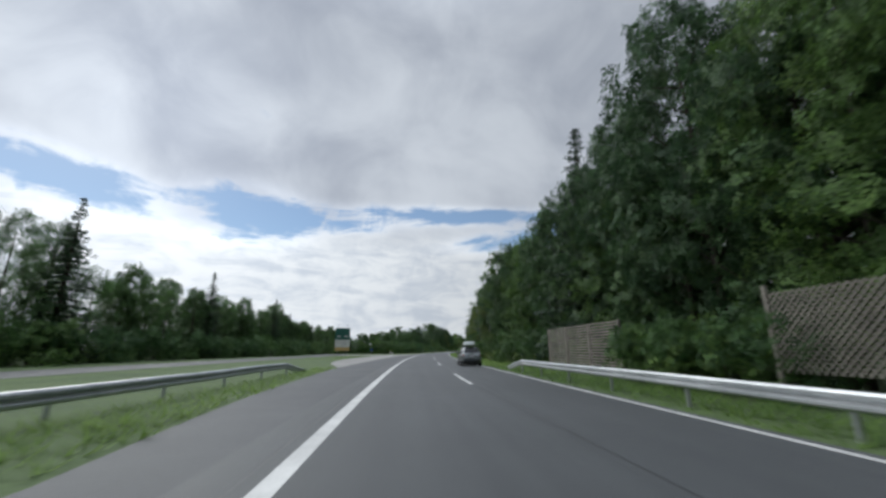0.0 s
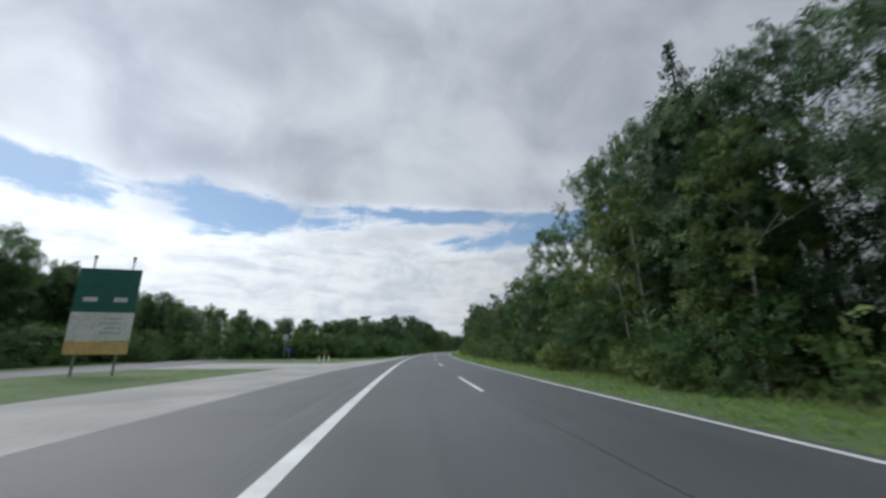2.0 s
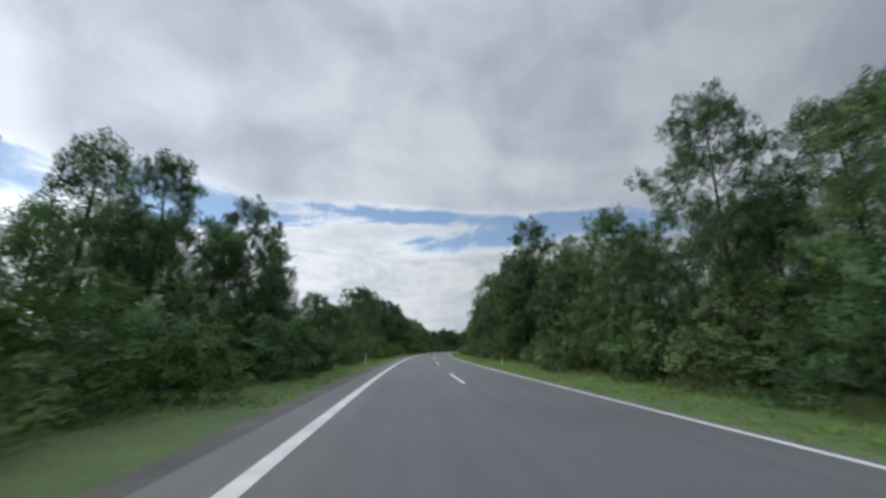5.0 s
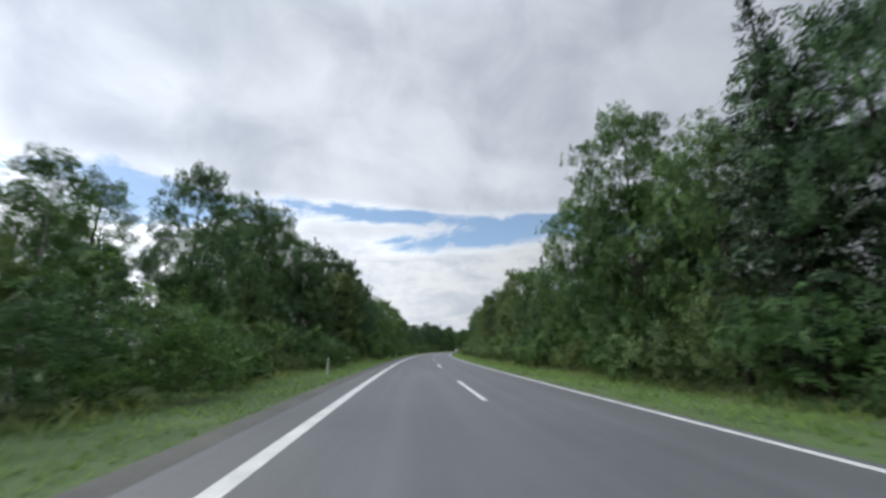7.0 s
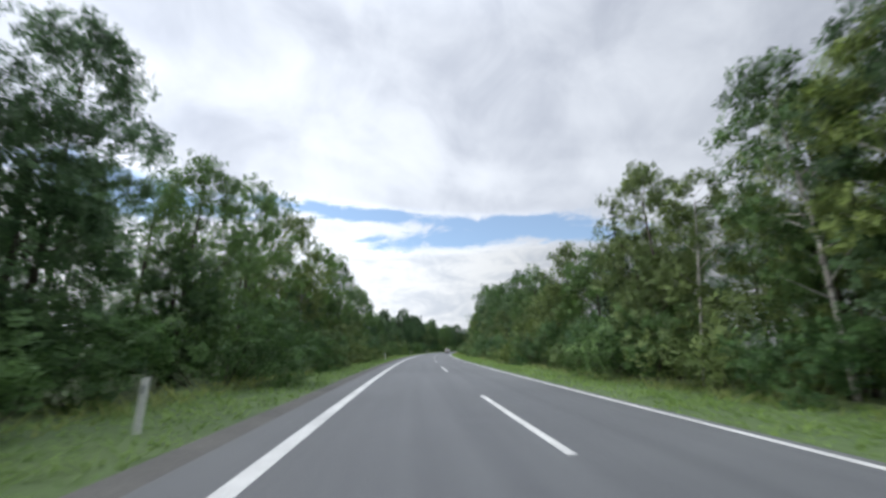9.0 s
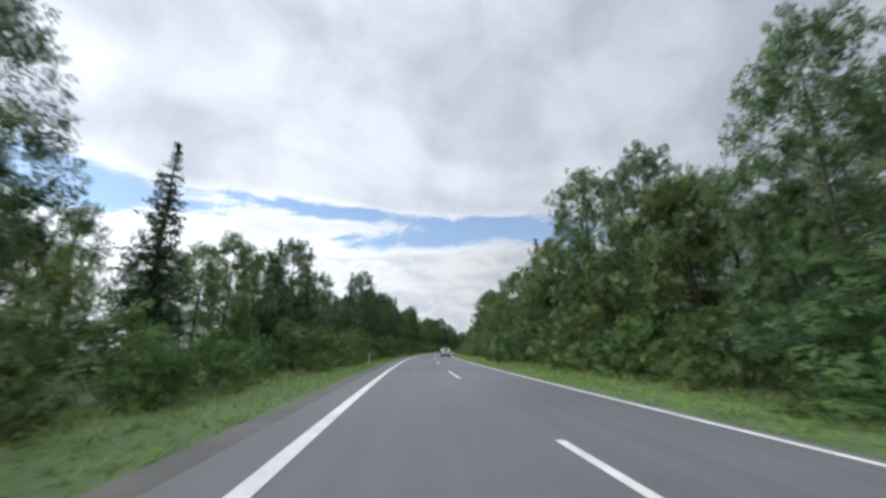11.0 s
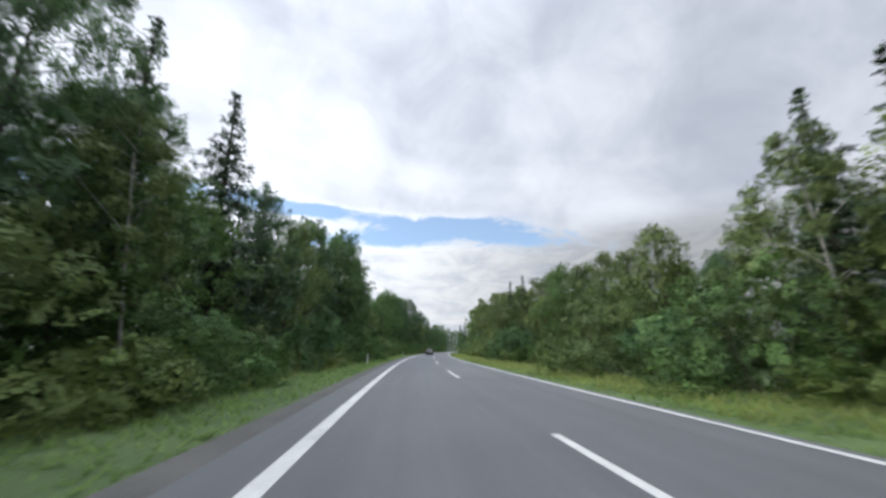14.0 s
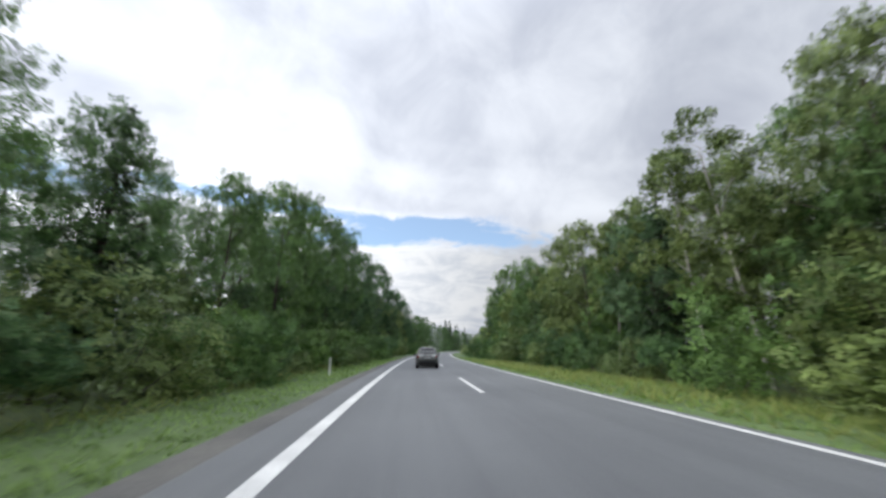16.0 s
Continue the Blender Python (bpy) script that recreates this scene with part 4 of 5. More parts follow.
def info_sign(s, q):
    """Large two-panel board on two steel tubes, facing the traffic."""
    root = empty("information_sign", road_pose(s, q, -0.42, 10) @ Matrix.Diagonal((1.40, 1.4, 1.58, 1)), "green, white and yellow information sign on two steel poles", "road sign")
    for x in (-0.72, 0.72):
        bm = bmesh.new()
        add_tube(bm, (x, 0.05, -0.3), (x, 0.05, 4.5), 0.045, 0.045, 10)
        part("pole", bm, STEEL, root, "", True)
        bm = bmesh.new()
        add_tube(bm, (x, 0.05, 4.5), (x, 0.05, 4.62), 0.06, 0.05, 8)
        part("pole_cap", bm, POST_BLACK, root)
    for nm, z, hgt, mat, lab in (("upper_panel", 3.30, 1.62, SIGN_GREEN, "green panel"), ("lower_panel", 1.96, 1.02, SIGN_WHITE, "white panel"), ("base_panel", 1.20, 0.46, SIGN_YELLOW, "faded yellow panel")):
        bm = bmesh.new()
        add_box(bm, 0, -0.02, z, 2.25, 0.05, hgt, 0.012)
        part(nm, bm, mat, root, lab)
    for z, w, x in ((2.25, 0.7, 0.4), (2.08, 0.8, 0.35), (1.91, 0.6, 0.45), (1.74, 0.75, 0.38)):
        bm = bmesh.new()
        add_box(bm, x, -0.05, z, w, 0.008, 0.05, 0.002)
        part("text_bar", bm, STEEL, root)
    for z, w, x in ((2.95, 0.5, -0.55), (2.95, 0.5, 0.55)):
        bm = bmesh.new()
        add_box(bm, x, -0.05, z, w, 0.008, 0.16, 0.002)
        part("text_bar", bm, SIGN_WHITE, root)


info_sign(92.0, -20.5)


def small_sign(s, q, h, face, label):
    root = empty("traffic_sign", road_pose(s, q, -0.12, -8), label, "road sign")
    bm = bmesh.new()
    add_tube(bm, (0, 0.03, -0.3), (0, 0.03, h), 0.035, 0.035, 8)
    part("pole", bm, STEEL, root, "", True)
    bm = bmesh.new()
    add_box(bm, 0, -0.02, h - 0.32, 0.62, 0.03, 0.62, 0.03)
    part("plate", bm, face, root)
    bm = bmesh.new()
    add_box(bm, 0, -0.04, h - 0.32, 0.34, 0.008, 0.12, 0.002)
    part("symbol_bar", bm, SIGN_WHITE if face is SIGN_BLUE else POST_BLACK, root)


small_sign(120.9, -19.7, 3.4, SIGN_WHITE, "small white road sign on a steel pole")
small_sign(121.6, -19.4, 1.75, SIGN_BLUE, "low blue road sign on a steel pole")


def marker_post(s, q):
    root = empty("marker_post", road_pose(s, q, -0.1), "short white marker post at the junction", "road post", "marker posts")
    bm = bmesh.new()
    add_tube(bm, (0, 0, -0.2), (0, 0, 0.85), 0.06, 0.05, 8)
    part("post", bm, POST_WHITE, root, "", True)
    bm = bmesh.new()
    add_tube(bm, (0, 0, 0.86), (0, 0, 1.0), 0.055, 0.03, 8)
    part("cap", bm, REFLECTOR, root, "amber cap")


for s, q in ((109.0, -12.1), (110.2, -11.9), (111.4, -11.7)):
    marker_post(s, q)


# grass tufts on the verges and the island
def grass_tufts(name, s0, s1, q0, q1, density, label, tall=0.22, material=None):
    n = int((s1 - s0) * (q1 - q0) * density)
    s = rng.uniform(s0, s1, n)
    q = rng.uniform(q0, q1, n)
    verts, faces = [], []
    for i in range(n):
        if q[i] < 0 and s[i] < 178:
            edge = min(shoulder_edge(s[i]), apron_edge(s[i])) if 36 < s[i] < 158 else shoulder_edge(s[i])
            if q[i] > edge - 0.15:
                continue
        z = ground_height(s[i], q[i])
        p = road(s[i], q[i], z - 0.02)
        hgt = tall * rng.uniform(0.5, 1.5) * (0.55 if min(abs(q[i] - ROAD_LEFT), abs(q[i] - ROAD_RIGHT)) < 0.9 else 1.0)
        for _ in range(3):
            a = rng.uniform(0, 6.283)
            w = 0.026 * rng.uniform(0.6, 1.4)
            lean = rng.uniform(1.1, 2.2) * hgt
            c, sn = math.cos(a), math.sin(a)
            o = Vector((rng.normal(0, 0.07), rng.normal(0, 0.07), 0)) + p
            k = len(verts)
            verts += [o + Vector((c * w, sn * w, 0)), o - Vector((c * w, sn * w, 0)), o + Vector((-sn * lean, c * lean, hgt))]
            faces.append((k, k + 1, k + 2))
    return tagged(mesh_object(name, verts, faces, material or GRASS_BLADE), label, "grass", "", "stuff")


grass_tufts("grass", 36, 620, 3.95, 9.8, 13.0, "green grass of the verge at the foot of the wood", 0.15)
grass_tufts("grass", 180, 620, -10.6, -5.75, 13.0, "green grass of the verge along the road", 0.15)
grass_tufts("grass", -14, 34, -9.8, -7.0, 16.0, "rough tall grass under the guard rail", 0.32)
grass_tufts("grass", -14, 36, 4.0, 7.6, 10.0, "rough grass between rail and fence", 0.26)
grass_tufts("grass", 60, 98.5, -22.6, -13.6, 12.0, "mown grass of the junction island", 0.16)
grass_tufts("grass", 430, 600, 4.6, 9.6, 7.0, "tall dry olive grass of the wide verge", 0.34, DRY_GRASS)
grass_tufts("grass", 60, 430, 7.6, 10.0, 3.5, "tall rough grass along the foot of the bushes", 0.42, DRY_GRASS)
grass_tufts("grass", 190, 600, -10.9, -8.8, 3.5, "tall rough grass along the foot of the bushes", 0.42, DRY_GRASS)
grass_tufts("grass", 113, 180, -16.5, -12.6, 8.0, "green grass beyond the gravel strip", 0.2)
grass_tufts("grass", 128, 180, -12.6, -7.7, 11.0, "green grass beside the gravel strip", 0.2)
# ---------------------------------------------------------------- cars


def car_paint(name, colour, rough=0.28, metal=0.6):
    m, nd, lk, b = base_material(name, rough, metal)
    dust = node_noise(nd, lk, 2.2, 5.0)
    lk.new(node_ramp(nd, lk, dust, ((0.3, tuple(c * 0.86 for c in colour)), (0.7, colour))), b.inputs["Base Color"])
    flake = node_noise(nd, lk, 160.0, 2.0)
    node_bump(nd, lk, flake, 0.03, 0.01, b)
    b.inputs["Coat Weight"].default_value, b.inputs["Coat Roughness"].default_value = 0.6, 0.08
    return m


SILVER = car_paint("silver_paint", (0.185, 0.205, 0.215))
PALE_SILVER = car_paint("pale_silver_paint", (0.56, 0.55, 0.55), metal=0.35)
GREY_PAINT = car_paint("grey_paint", (0.10, 0.105, 0.10))
TYRE = rough_material("tyre_rubber", (0.012, 0.012, 0.013), (0.03, 0.03, 0.03), 6, 0.85, bump=0.3)
RIM = rough_material("alloy_rim", (0.50, 0.51, 0.53), (0.66, 0.67, 0.69), 5, 0.3, 0.85, bump=0.03)
TRIM = rough_material("black_trim", (0.012, 0.012, 0.013), (0.035, 0.035, 0.036), 4, 0.5, bump=0.1)
CHROME = rough_material("chrome_trim", (0.66, 0.67, 0.68), (0.75, 0.76, 0.77), 4, 0.15, 1.0, bump=0.0)
TAIL_RED = rough_material("red_lamp_lens", (0.085, 0.010, 0.012), (0.16, 0.016, 0.016), 8, 0.12, bump=0.05)
CLEAR_LENS = rough_material("clear_lamp_lens", (0.50, 0.50, 0.52), (0.66, 0.66, 0.68), 8, 0.1, 0.3, bump=0.05)
PLATE = rough_material("plate_face", (0.55, 0.55, 0.55), (0.66, 0.66, 0.66), 5, 0.4, bump=0.02)
BOX_SHELL = rough_material("pale_box_shell", (0.50, 0.55, 0.52), (0.60, 0.65, 0.62), 1.5, 0.35, bump=0.03)
m, nd, lk, b = base_material("tinted_glass", 0.09)
lk.new(node_ramp(nd, lk, node_noise(nd, lk, 1.6, 3.0), ((0.35, (0.008, 0.011, 0.012)), (0.65, (0.018, 0.022, 0.024)))), b.inputs["Base Color"])
b.inputs["Specular IOR Level"].default_value = 0.5
GLASS = m


def spow(v, p):
    return math.copysign(abs(v) ** p, v)


class CarShape:
    """Lofted body: y runs from the tail (0) to the nose (length), z up from the road."""

    def __init__(self, length, width, low, belt, roof_line, n_side=7.0, n_cabin=4.0, tumble=0.17, cabin_width=0.945):
        self.length, self.hw, self.low, self.belt, self.roof_line = length, width / 2, low, belt, roof_line
        self.n_side, self.n_cabin, self.tumble, self.cw = n_side, n_cabin, tumble, cabin_width

    def at(self, table, y):
        return float(np.interp(y, [p[0] for p in table], [p[1] for p in table]))

    def plan(self, y):
        u = abs(2 * y / self.length - 1)
        return self.hw * (1 - 0.05 * u ** 2 - 0.22 * max(0.0, (u - 0.80) / 0.20) ** 2.4)

    def body(self, y, th):
        lo, hi = self.at(self.low, y), self.at(self.belt, y)
        zc, hz = (lo + hi) / 2, (hi - lo) / 2
        w = self.plan(y)
        z = zc + hz * spow(math.sin(th), 2 / self.n_side)
        x = w * spow(math.cos(th), 2 / self.n_side) * (1 - 0.045 * max(0.0, (z - zc) / hz) ** 2 - 0.06 * max(0.0, (zc - z) / hz) ** 2)
        crease = 0.012 * math.exp(-((z - (zc + 0.35 * hz)) / 0.05) ** 2)
        return Vector((x + math.copysign(crease, x) if abs(x) > 0.5 * w else x, y, z))

    def roof_at(self, y, x):
        """Height of the cabin's skin at y, x metres off the middle."""
        w = min(self.plan(y), self.hw) * self.cw * (1 - self.tumble)
        c = min(1.0, abs(x) / w) ** (self.n_cabin / 2)
        belt = self.at(self.belt, y) - 0.05
        return belt + max(0.0, self.at(self.roof_line, y) - belt) * math.sqrt(1 - c * c) ** (2 / self.n_cabin)

    def cabin(self, y, th):
        belt, roof = self.at(self.belt, y) - 0.05, self.at(self.roof_line, y)
        rise = max(0.0, roof - belt)
        w = min(self.plan(y), self.hw) * self.cw
        sn = spow(math.sin(th), 2 / self.n_cabin)
        x = w * spow(math.cos(th), 2 / self.n_cabin) * (1 - self.tumble * sn * min(1.0, rise / 0.3))
        return Vector((x, y, belt + rise * sn))


def loft(fn, ys, ths, closed, caps):
    bm = bmesh.new()
    rings = [[bm.verts.new(fn(y, th)) for th in ths] for y in ys]
    n = len(ths)
    for r0, r1 in zip(rings, rings[1:]):
        for i in range(n if closed else n - 1):
            bm.faces.new((r0[i], r0[(i + 1) % n], r1[(i + 1) % n], r1[i]))
    if caps:
        bm.faces.new(rings[0][::-1])
        bm.faces.new(rings[-1])
    return bm


def patch(fn, corners, nu, nv, lift):
    """A piece of a lofted surface: corners are (y, angle) going round; lifted off the surface along its normal, with a rim."""
    (y00, t00), (y10, t10), (y11, t11), (y01, t01) = corners
    bm = bmesh.new()
    grid = []
    for i in range(nu + 1):
        u = i / nu
        row = []
        for j in range(nv + 1):
            v = j / nv
            y = (y00 * (1 - u) + y10 * u) * (1 - v) + (y01 * (1 - u) + y11 * u) * v
            th = (t00 * (1 - u) + t10 * u) * (1 - v) + (t01 * (1 - u) + t11 * u) * v
            p = fn(y, th)
            e = 0.01
            a = fn(y + e, th) - fn(y - e, th)
            c = fn(y, th + e) - fn(y, th - e)
            nrm = a.cross(c)
            if nrm.length < 1e-9:
                nrm = Vector((0, 0, 1))
            nrm.normalize()
            centre = Vector((0, y, p.z * 0.7))
            if nrm.dot(p - centre) < 0:
                nrm = -nrm
            row.append((bm.verts.new(p + nrm * lift), bm.verts.new(p - nrm * 0.01)))
        grid.append(row)
    for i in range(nu):
        for j in range(nv):
            bm.faces.new((grid[i][j][0], grid[i + 1][j][0], grid[i + 1][j + 1][0], grid[i][j + 1][0]))
    for i in range(nu):
        for j in (0, nv):
            bm.faces.new((grid[i][j][0], grid[i][j][1], grid[i + 1][j][1], grid[i + 1][j][0]))
    for j in range(nv):
        for i in (0, nu):
            bm.faces.new((grid[i][j][0], grid[i][j + 1][0], grid[i][j + 1][1], grid[i][j][1]))
    return bm


def wheel(root, x, y, r, width, out, spokes=10):
    """Tyre and spoked rim; out: +1 or -1, the side it faces."""
    hub = empty("wheel", Matrix.Translation((x, y, r)), "", "")
    hub.parent = root
    prof = [(-0.5, 0.66), (-0.5, 0.90), (-0.42, 0.985), (-0.2, 1.0), (0.2, 1.0), (0.42, 0.985), (0.5, 0.90), (0.48, 0.70), (0.40, 0.66)]
    bm = bmesh.new()
    rings = []
    for k in range(32):
        a = 6.28318 * k / 32
        rings.append([bm.verts.new((out * w * width, rr * r * math.cos(a), rr * r * math.sin(a))) for w, rr in prof])
    for k in range(32):
        r0, r1 = rings[k], rings[(k + 1) % 32]
        for i in range(len(prof) - 1):
            bm.faces.new((r0[i], r0[i + 1], r1[i + 1], r1[i]))
        bm.faces.new((r0[-1], r0[0], r1[0], r1[-1]))
    part("tyre", bm, TYRE, hub, "", True)
    bm = bmesh.new()
    rings = []
    for k in range(32):
        a = 6.28318 * k / 32
        rings.append([bm.verts.new((out * w * width, rr * r * math.cos(a), rr * r * math.sin(a))) for w, rr in ((0.44, 0.70), (0.46, 0.66), (0.38, 0.62), (0.05, 0.60))])
    for k in range(32):
        r0, r1 = rings[k], rings[(k + 1) % 32]
        for i in range(3):
            bm.faces.new((r0[i], r0[i + 1], r1[i + 1], r1[i]))
    for k in range(spokes):
        a = 6.28318 * k / spokes
        mm = Matrix.Translation((out * 0.36 * width, 0, 0)) @ Matrix.Rotation(a, 4, "X")
        add_box(bm, 0, 0, 0.35 * r, 0.03, 0.075 * r, 0.58 * r, 0.006, mm)
    add_tube(bm, (out * 0.30 * width, 0, 0), (out * 0.42 * width, 0, 0), 0.15 * r, 0.12 * r, 14)
    part("rim", bm, RIM, hub)
    bm = bmesh.new()
    add_tube(bm, (out * 0.02 * width, 0, 0), (out * 0.12 * width, 0, 0), 0.6 * r, 0.6 * r, 24)
    part("brake_disc", bm, TRIM, hub)
    return hub


def build_car(name, m, label, shape, paint_mat, axles, wheel_r, windows, lamps, rails=True, lower_trim=True, hatch=(), track=None, tail_z=0.95, spokes=10):
    root = empty(name, m, label, "car")
    ths = [6.28318 * k / 40 for k in range(40)]
    L = shape.length
    ys = [L * (0.5 - 0.5 * math.cos(math.pi * k / 46)) for k in range(47)]
    ys[0], ys[-1] = 0.0, L
    body = part("body", loft(shape.body, ys, ths, True, True), paint_mat, root, "", True)
    # wheel wells are cut through the sides
    for ya in axles:
        bm = bmesh.new()
        add_tube(bm, (-1.2, ya, wheel_r * 1.02), (-shape.hw + 0.32, ya, wheel_r * 1.02), wheel_r * 1.17, wheel_r * 1.17, 32)
        add_tube(bm, (shape.hw - 0.32, ya, wheel_r * 1.02), (1.2, ya, wheel_r * 1.02), wheel_r * 1.17, wheel_r * 1.17, 32)
        cutter = part("cutter", bm, TRIM)
        mod = body.modifiers.new("cut", "BOOLEAN")
        mod.operation, mod.object, mod.solver = "DIFFERENCE", cutter, "EXACT"
        body.parent = None
        dg = bpy.context.evaluated_depsgraph_get()
        dg.update()
        cut = bpy.data.meshes.new_from_object(body.evaluated_get(dg))
        body.modifiers.clear()
        body.data = cut
        body.parent = root
        bpy.data.objects.remove(cutter)
        for side in (-1, 1):
            bm = bmesh.new()
            r = wheel_r * 1.165
            lip = []
            for k in range(25):
                a = math.pi * (k / 24) * 1.16 - 0.25
                for rr, xx in ((r, shape.plan(ya) * 1.0 - 0.31), (r * 0.99, shape.plan(ya) * 0.995)):
                    lip.append(bm.verts.new((side * xx, ya + rr * math.cos(a), wheel_r * 1.02 + rr * math.sin(a))))
            for k in range(24):
                bm.faces.new((lip[2 * k], lip[2 * k + 1], lip[2 * k + 3], lip[2 * k + 2]))
            part("wheel_arch", bm, TRIM, root)
    part("cabin", loft(shape.cabin, ys, [math.pi * k / 26 for k in range(27)], False, False), paint_mat, root, "", True)
    # dark band that joins the side windows
    sides = [c for nm, c in windows if nm == "side_window" or (nm == "quarter_window" and c[0][0] < 1.0)]
    front, rear = max(sides), min(sides)
    band = [(rear[0][0] - 0.03, 0.012), (front[1][0] + 0.05, 0.010), (front[2][0] + 0.04, 0.63), (rear[3][0] - 0.03, 0.74)]
    part("window_surround", patch(shape.cabin, band, 24, 6, 0.003), TRIM, root, "", True)
    part("window_surround", patch(shape.cabin, [(y, math.pi - t) for y, t in band], 24, 6, 0.003), TRIM, root, "", True)
    for nm, corners in windows:
        part(nm, patch(shape.cabin, corners, 10, 6, 0.006), GLASS, root, "", True)
        if "side" in nm or "quarter" in nm:
            mirrored = [(y, math.pi - t) for y, t in corners]
            part(nm, patch(shape.cabin, mirrored, 10, 6, 0.006), GLASS, root, "", True)
    tr = track or (shape.hw - 0.12)
    for ya in axles:
        for side in (-1, 1):
            wheel(root, side * tr, ya, wheel_r, 0.225, side, spokes)
    for nm, mat, corners, both in lamps:
        part(nm, patch(shape.body, corners, 6, 4, 0.010), mat, root, "", True)
        if both:
            part(nm, patch(shape.body, [(y, math.pi - t) for y, t in corners], 6, 4, 0.010), mat, root, "", True)
    if lower_trim:
        for side in (0, 1):
            c = [(axles[0] + wheel_r * 1.25, -0.62), (axles[1] - wheel_r * 1.25, -0.62), (axles[1] - wheel_r * 1.25, -1.2), (axles[0] + wheel_r * 1.25, -1.2)]
            if side:
                c = [(y, math.pi - t) for y, t in c]
            part("sill", patch(shape.body, c, 8, 3, 0.008), TRIM, root)
    # tail: bumper, plate, badge bar, hatch line
    bm = bmesh.new()
    add_box(bm, 0, 0.13, shape.at(shape.low, 0.1) + 0.03, shape.hw * 1.50, 0.26, 0.16, 0.05)
    part("rear_bumper", bm, TRIM, root)
    z_step = shape.at(shape.low, 0.1) + 0.27
    bm = bmesh.new()
    add_box(bm, 0, 0.02, z_step, shape.hw * 1.56, 0.12, 0.20, 0.045)
    part("bumper_step", bm, paint_mat, root, "", True)
    # black strip laid on for the shade in the bumper's crease
    bm = bmesh.new()
    add_box(bm, 0, -0.042, z_step - 0.035, shape.hw * 1.2, 0.012, 0.022, 0.004)
    part("bumper_crease_shade", bm, TRIM, root)
    bm = bmesh.new()
    add_box(bm, 0, 0.004, tail_z + 0.01, 0.66, 0.014, 0.20, 0.03)
    part("plate_recess", bm, TRIM, root)
    bm = bmesh.new()
    add_box(bm, 0, -0.006, tail_z, 0.52, 0.016, 0.115, 0.004)
    plate = part("number_plate", bm, PLATE, root)
    for k in range(3):
        bm = bmesh.new()
        add_box(bm, -0.15 + 0.15 * k, -0.0165, tail_z, 0.10, 0.004, 0.055, 0.001)
        part("plate_bar", bm, TRIM, plate)
    bm = bmesh.new()
    add_box(bm, 0, -0.004, tail_z + 0.12, 0.62, 0.022, 0.03, 0.006)
    part("handle_strip", bm, CHROME, root)
    for x in (-0.45, 0.45):
        bm = bmesh.new()
        add_tube(bm, (x, -0.01, shape.at(shape.low, 0.1) - 0.02), (x, 0.3, shape.at(shape.low, 0.1) - 0.02), 0.03, 0.03, 12)
        part("exhaust_pipe", bm, TRIM, root)
    # mirrors and handles
    ym = windows[0][1][1][0] - 0.12
    for side in (-1, 1):
        bm = bmesh.new()
        add_box(bm, side * (shape.hw + 0.07), ym, shape.at(shape.belt, ym) + 0.07, 0.21, 0.11, 0.15, 0.045)
        add_box(bm, side * (shape.hw - 0.05), ym, shape.at(shape.belt, ym) + 0.02, 0.14, 0.06, 0.05, 0.015)
        part("wing_mirror", bm, TRIM, root, "", True)
        for yh in (axles[0] + 0.62, axles[0] + 1.72):
            bm = bmesh.new()
            add_box(bm, side * (shape.plan(yh) * 0.985 + 0.012), yh, shape.at(shape.belt, yh) - 0.13, 0.035, 0.2, 0.03, 0.01)
            part("door_handle", bm, CHROME, root)
        for yd in (axles[0] + 0.48, axles[0] + 1.52, axles[0] + 2.42):
            c = [(yd - 0.003, 0.30), (yd + 0.003, 0.30), (yd + 0.003, -0.45), (yd - 0.003, -0.45)]
            if side > 0:
                c = [(y, math.pi - t) for y, t in c]
            part("door_gap", patch(shape.body, c, 1, 14, 0.0025), TRIM, root)
        if rails:
            y0, y1 = rails
            pts = steps(y0, y1, 0.25)
            xr = side * shape.hw * 0.60
            rail = part("roof_rail", loft(lambda y, th: Vector((xr + 0.018 * math.cos(th), y, shape.roof_at(y, shape.hw * 0.60) + 0.04 + 0.018 * math.sin(th))), pts, [math.tau * k / 8 for k in range(8)], True, True), CHROME, root)
            for yy in (y0 + 0.05, (y0 + y1) / 2, y1 - 0.05):
                bm = bmesh.new()
                add_box(bm, side * shape.hw * 0.60, yy, shape.roof_at(yy, shape.hw * 0.60) + 0.01, 0.035, 0.09, 0.09, 0.01)
                part("rail_foot", bm, TRIM, rail)
    bm = bmesh.new()
    ysp = hatch[0]
    add_box(bm, 0, ysp, hatch[1], shape.hw * 1.18, 0.24, 0.035, 0.015)
    part("roof_spoiler", bm, paint_mat, root)
    bm = bmesh.new()
    add_box(bm, 0, ysp - 0.122, hatch[1], 0.30, 0.012, 0.018, 0.004)
    part("brake_lamp", bm, TAIL_RED, root, "narrow red high brake lamp")
    bm = bmesh.new()
    y_fin = ysp + 0.34
    z_fin = shape.at(shape.roof_line, y_fin)
    fin = [bm.verts.new(v) for v in ((-0.03, y_fin - 0.09, z_fin - 0.02), (0.03, y_fin - 0.09, z_fin - 0.02), (0.02, y_fin + 0.12, z_fin - 0.02), (-0.02, y_fin + 0.12, z_fin - 0.02), (-0.008, y_fin - 0.08, z_fin + 0.07), (0.008, y_fin - 0.08, z_fin + 0.07), (0.006, y_fin - 0.02, z_fin + 0.06), (-0.006, y_fin - 0.02, z_fin + 0.06))]
    for f in ((0, 3, 2, 1), (4, 5, 6, 7), (0, 1, 5, 4), (1, 2, 6, 5), (2, 3, 7, 6), (3, 0, 4, 7)):
        bm.faces.new([fin[i] for i in f])
    part("roof_aerial", bm, paint_mat, root)
